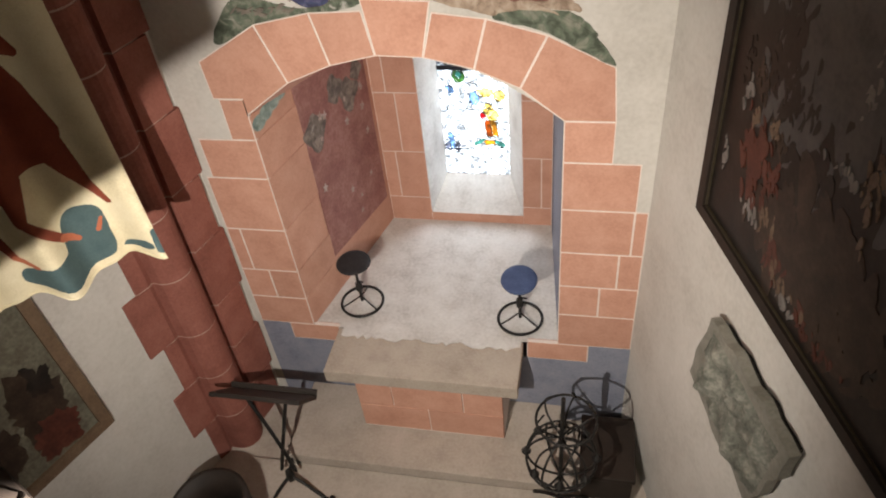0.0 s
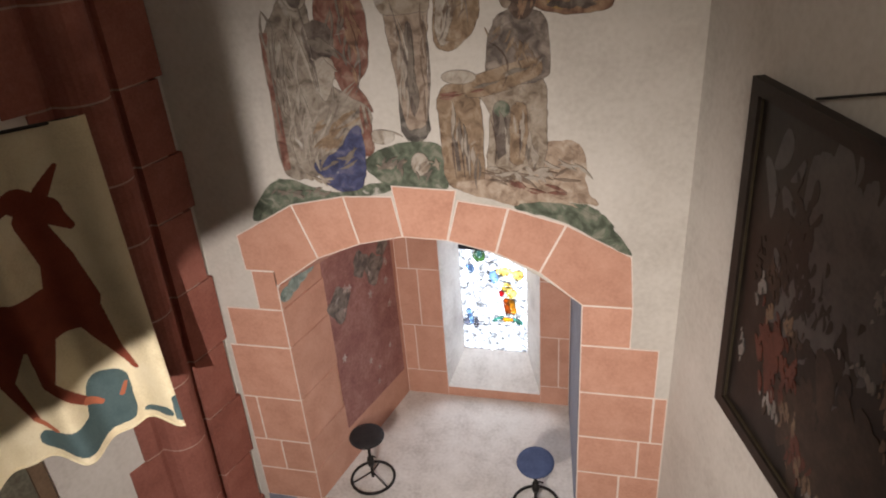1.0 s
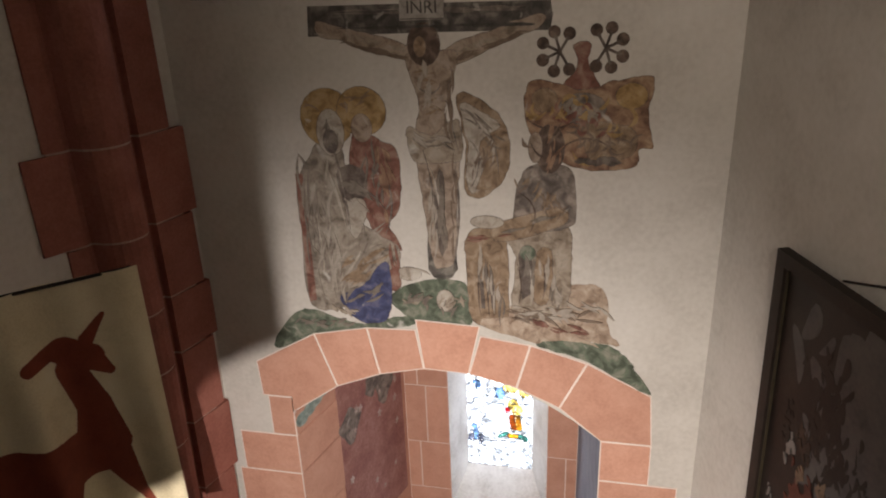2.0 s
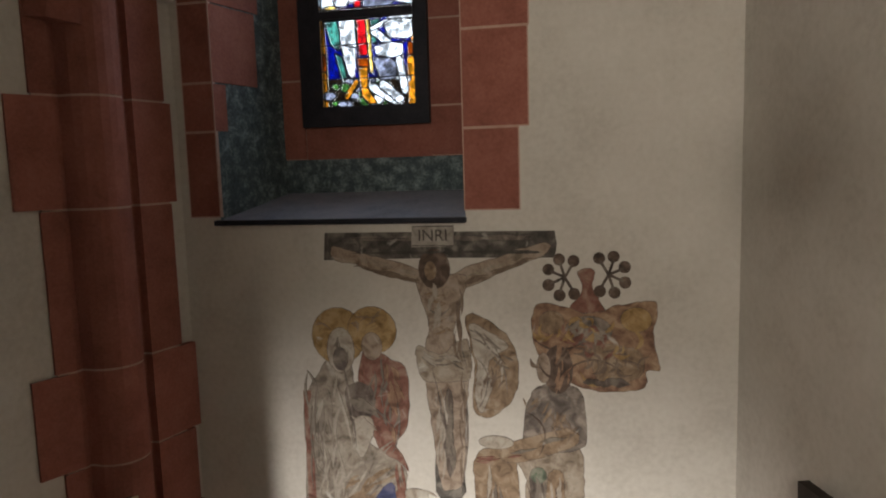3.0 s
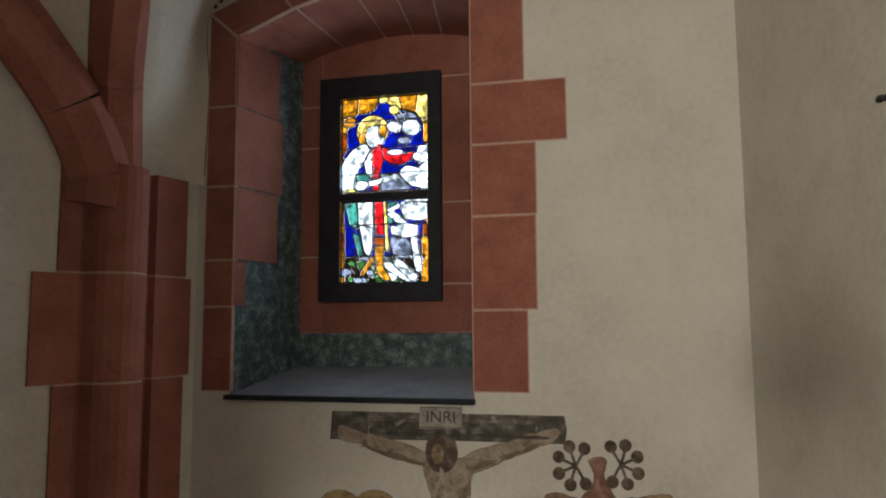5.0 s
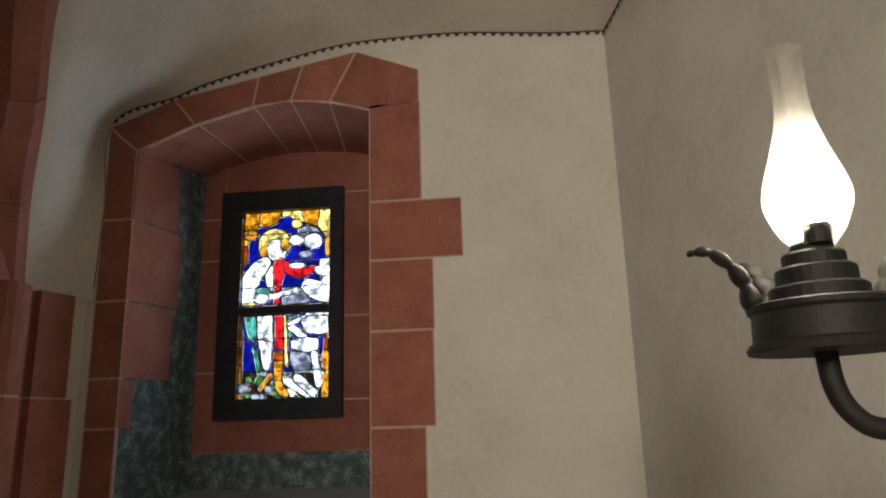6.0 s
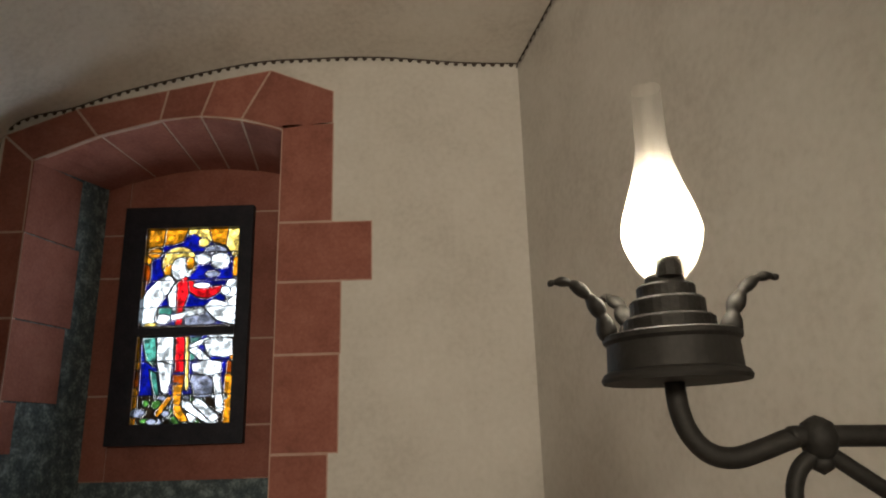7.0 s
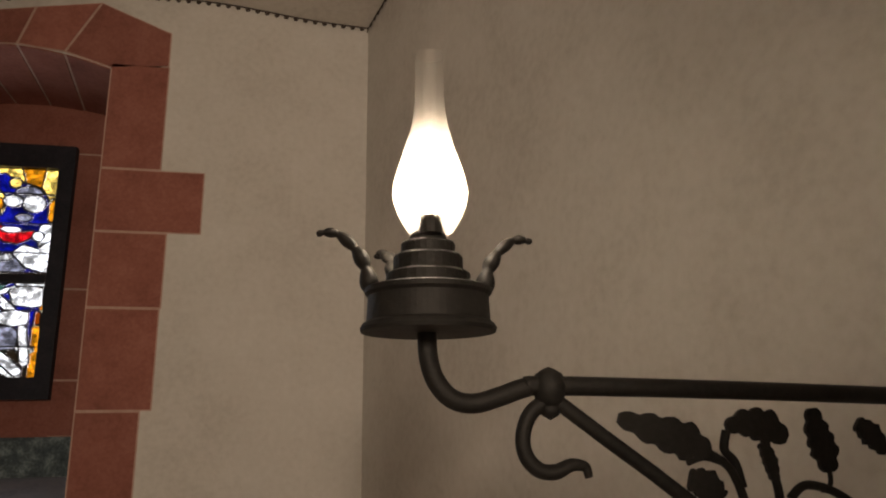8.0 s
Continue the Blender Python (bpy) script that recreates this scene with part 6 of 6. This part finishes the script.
# ---- lamp on the iron bracket ----
LX, LY = 2.235, 1.81
bracket = holder("wall_lamp", 3.03, LY, 5.47)
tagged(bracket, "oil-style glass lamp on a black wrought-iron wall bracket", "wall lamp")
cup = part("lamp_cup", add_lathe(bmesh.new(), [(0.0, 5.566), (0.106, 5.566), (0.108, 5.572), (0.104, 5.579), (0.098, 5.583), (0.096, 5.622), (0.101, 5.627), (0.102, 5.634), (0.096, 5.637), (0.088, 5.63), (0.0, 5.60)], (LX, LY, 0), 72), LAMPIRON, bracket, smooth=False)
for k, (r, z0, z1) in enumerate(((0.068, 5.60, 5.662), (0.056, 5.66, 5.69), (0.044, 5.688, 5.712), (0.03, 5.71, 5.726))):
    part("burner_tier", add_lathe(bmesh.new(), [(0.0, z0), (r * 0.9, z0), (r, z0 + 0.004), (r, z1 - 0.004), (r * 0.94, z1), (0.0, z1)], (LX, LY, 0), 28), LAMPIRON, bracket)
part("wick_tube", add_lathe(bmesh.new(), [(0.0, 5.715), (0.019, 5.72), (0.019, 5.750), (0.0, 5.752)], (LX, LY - 0.026, 0), 18), LAMPIRON, bracket)
FLAME = glow("lamp_bulb", (1.0, 0.88, 0.70), 62)
part("bulb", add_lathe(bmesh.new(), [(0.0, 5.750), (0.018, 5.755), (0.034, 5.772), (0.040, 5.795), (0.036, 5.822), (0.024, 5.85), (0.010, 5.872), (0.0, 5.876)], (LX, LY, 0), 24), FLAME, bracket, smooth=True)
CHIM, ct, cb = nodes("lamp_glass")
co = ct.nodes["Material Output"]
tr = ct.nodes.new("ShaderNodeBsdfTransparent")
tl = ct.nodes.new("ShaderNodeBsdfTranslucent")
gl = ct.nodes.new("ShaderNodeBsdfGlossy")
gl.inputs["Roughness"].default_value = 0.06
m1, m2 = ct.nodes.new("ShaderNodeMixShader"), ct.nodes.new("ShaderNodeMixShader")
m1.inputs["Fac"].default_value, m2.inputs["Fac"].default_value = 0.16, 0.10
tl.inputs["Color"].default_value = (0.9, 0.86, 0.78, 1)
ct.links.new(tr.outputs[0], m1.inputs[1])
ct.links.new(tl.outputs[0], m1.inputs[2])
ct.links.new(m1.outputs[0], m2.inputs[1])
ct.links.new(gl.outputs[0], m2.inputs[2])
ct.links.new(m2.outputs[0], co.inputs["Surface"])
prof = smooth_line([(0.027, 5.722, 0), (0.046, 5.745, 0), (0.062, 5.788, 0), (0.0575, 5.825, 0), (0.043, 5.87, 0), (0.030, 5.918, 0), (0.0255, 5.96, 0), (0.0245, 6.045, 0)], 5)
part("glass_chimney", add_lathe(bmesh.new(), [(p.x, p.y) for p in prof], (LX + 0.004, LY, 0), 36), CHIM, bracket, "clear frosted glass chimney", smooth=True)


def scalloped_leaf(a, length=0.14):
    """A curled iron leaf standing on the cup's rim, with scalloped edges."""
    bm = bmesh.new()
    d = Vector((math.cos(a), math.sin(a), 0))
    s = Vector((-math.sin(a), math.cos(a), 0))
    path = smooth_line([Vector((LX, LY, 5.632)) + d * 0.092, Vector((LX, LY, 5.668)) + d * 0.100, Vector((LX, LY, 5.70)) + d * 0.118, Vector((LX, LY, 5.722)) + d * 0.145, Vector((LX, LY, 5.724)) + d * 0.168, Vector((LX, LY, 5.720)) + d * 0.178], 10)
    n = len(path)
    beads = [(0.0125 * (1 - k / (n - 1)) + 0.0040) * (0.60 + 0.40 * abs(math.sin(k / (n - 1) * math.pi * 5))) for k in range(n)]
    add_tube(bm, path, beads, 10)
    for v in bm.verts:
        q = v.co - Vector((LX, LY, v.co.z))
        v.co += s * q.dot(s) * 0.7
    return bm


for a in (0.05, math.pi - 0.05, math.pi * 0.62):
    part("cup_leaf", scalloped_leaf(a), LAMPIRON, cup, smooth=True)
arm = smooth_line([(LX - 0.003, LY, 5.57), (LX, LY, 5.525), (LX + 0.012, LY, 5.490), (LX + 0.037, LY, 5.464), (LX + 0.072, LY, 5.457), (LX + 0.115, LY, 5.468), (LX + 0.155, LY, 5.481), (LX + 0.195, LY, 5.484), (2.75, LY, 5.476), (3.14, LY, 5.462)], 6)
part("arm", tube(arm, 0.0155, 12), LAMPIRON, bracket, smooth=True)
part("knob", add_lathe(bmesh.new(), [(0.0, 5.445), (0.010, 5.448), (0.022, 5.460), (0.028, 5.482), (0.022, 5.502), (0.010, 5.510), (0.0, 5.514)], (2.43, LY, 0), 16), LAMPIRON, bracket, smooth=True)
part("knob_drop", add_lathe(bmesh.new(), [(0.0, 5.430), (0.014, 5.438), (0.018, 5.450), (0.0, 5.462)], (2.43, LY, 0), 14), LAMPIRON, bracket, smooth=True)
part("brace", tube(smooth_line([(2.43, LY, 5.468), (2.53, LY, 5.395), (2.64, LY, 5.315), (2.85, LY, 5.150), (3.13, LY, 4.92)], 4), 0.0125, 10), LAMPIRON, bracket, smooth=True)
part("curl", tube(smooth_line([(2.425, LY, 5.460), (2.398, LY, 5.442), (2.384, LY, 5.410), (2.387, LY, 5.378), (2.407, LY, 5.356), (2.435, LY, 5.352), (2.462, LY, 5.362), (2.484, LY, 5.358), (2.489, LY, 5.342)], 6), [0.0125] * 30 + [0.0125 - 0.00035 * k for k in range(19)], 9), LAMPIRON, bracket, smooth=True)


def iron_leaf(pts, widths, name="iron_leaf"):
    """A flat hammered leaf of lobes along a line in the bracket's plane."""
    bm = bmesh.new()
    line = smooth_line([(p[0], LY, p[1]) for p in pts], 8)
    up, dn = [], []
    n = len(line)
    for i, p in enumerate(line):
        t = i / (n - 1)
        d = (line[min(i + 1, n - 1)] - line[max(i - 1, 0)]).normalized()
        k = Vector((-d.z, 0, d.x))
        f = t * (len(widths) - 1)
        j = min(int(f), len(widths) - 2)
        w = (widths[j] + (widths[j + 1] - widths[j]) * (f - j)) * (0.72 + 0.28 * abs(math.sin(t * math.pi * 5)))
        up.append(p + k * w)
        dn.append(p - k * w)
    o = [(q.x, q.z) for q in up] + [(q.x, q.z) for q in reversed(dn)]
    return part(name, slab_xz(o, LY - 0.004, LY + 0.004), LAMPIRON, bracket)


def stem(pts, r=0.0075):
    return part("stem", tube(smooth_line([(p[0], LY, p[1]) for p in pts], 6), r, 8), LAMPIRON, bracket, smooth=True)


iron_leaf(((2.545, 5.433), (2.60, 5.415), (2.66, 5.395), (2.70, 5.375)), (0.010, 0.026, 0.034, 0.012))
iron_leaf(((2.735, 5.415), (2.77, 5.422), (2.81, 5.415), (2.845, 5.395)), (0.008, 0.024, 0.032, 0.010))
iron_leaf(((2.90, 5.445), (2.905, 5.410), (2.915, 5.375), (2.92, 5.340)), (0.010, 0.024, 0.028, 0.012))
iron_leaf(((2.985, 5.420), (3.01, 5.400), (3.035, 5.370)), (0.012, 0.024, 0.01))
iron_leaf(((2.66, 5.335), (2.69, 5.325), (2.71, 5.300)), (0.016, 0.028, 0.02))
iron_leaf(((2.80, 5.390), (2.81, 5.360), (2.815, 5.330)), (0.010, 0.014, 0.008), "iron_bud")
stem(((2.70, 5.375), (2.735, 5.350), (2.755, 5.300), (2.76, 5.240)))
stem(((2.735, 5.410), (2.728, 5.380), (2.745, 5.360), (2.755, 5.320)))
stem(((2.66, 5.360), (2.69, 5.368), (2.72, 5.360)), 0.005)
stem(((2.815, 5.340), (2.82, 5.300), (2.81, 5.260)))
stem(((2.84, 5.300), (2.87, 5.320), (2.92, 5.310), (2.97, 5.280)))
stem(((2.92, 5.340), (2.918, 5.320), (2.90, 5.310)), 0.004)
bracket.scale = (0.875, 0.875, 0.875)
bracket.location = (2.968, 1.78, 5.428)
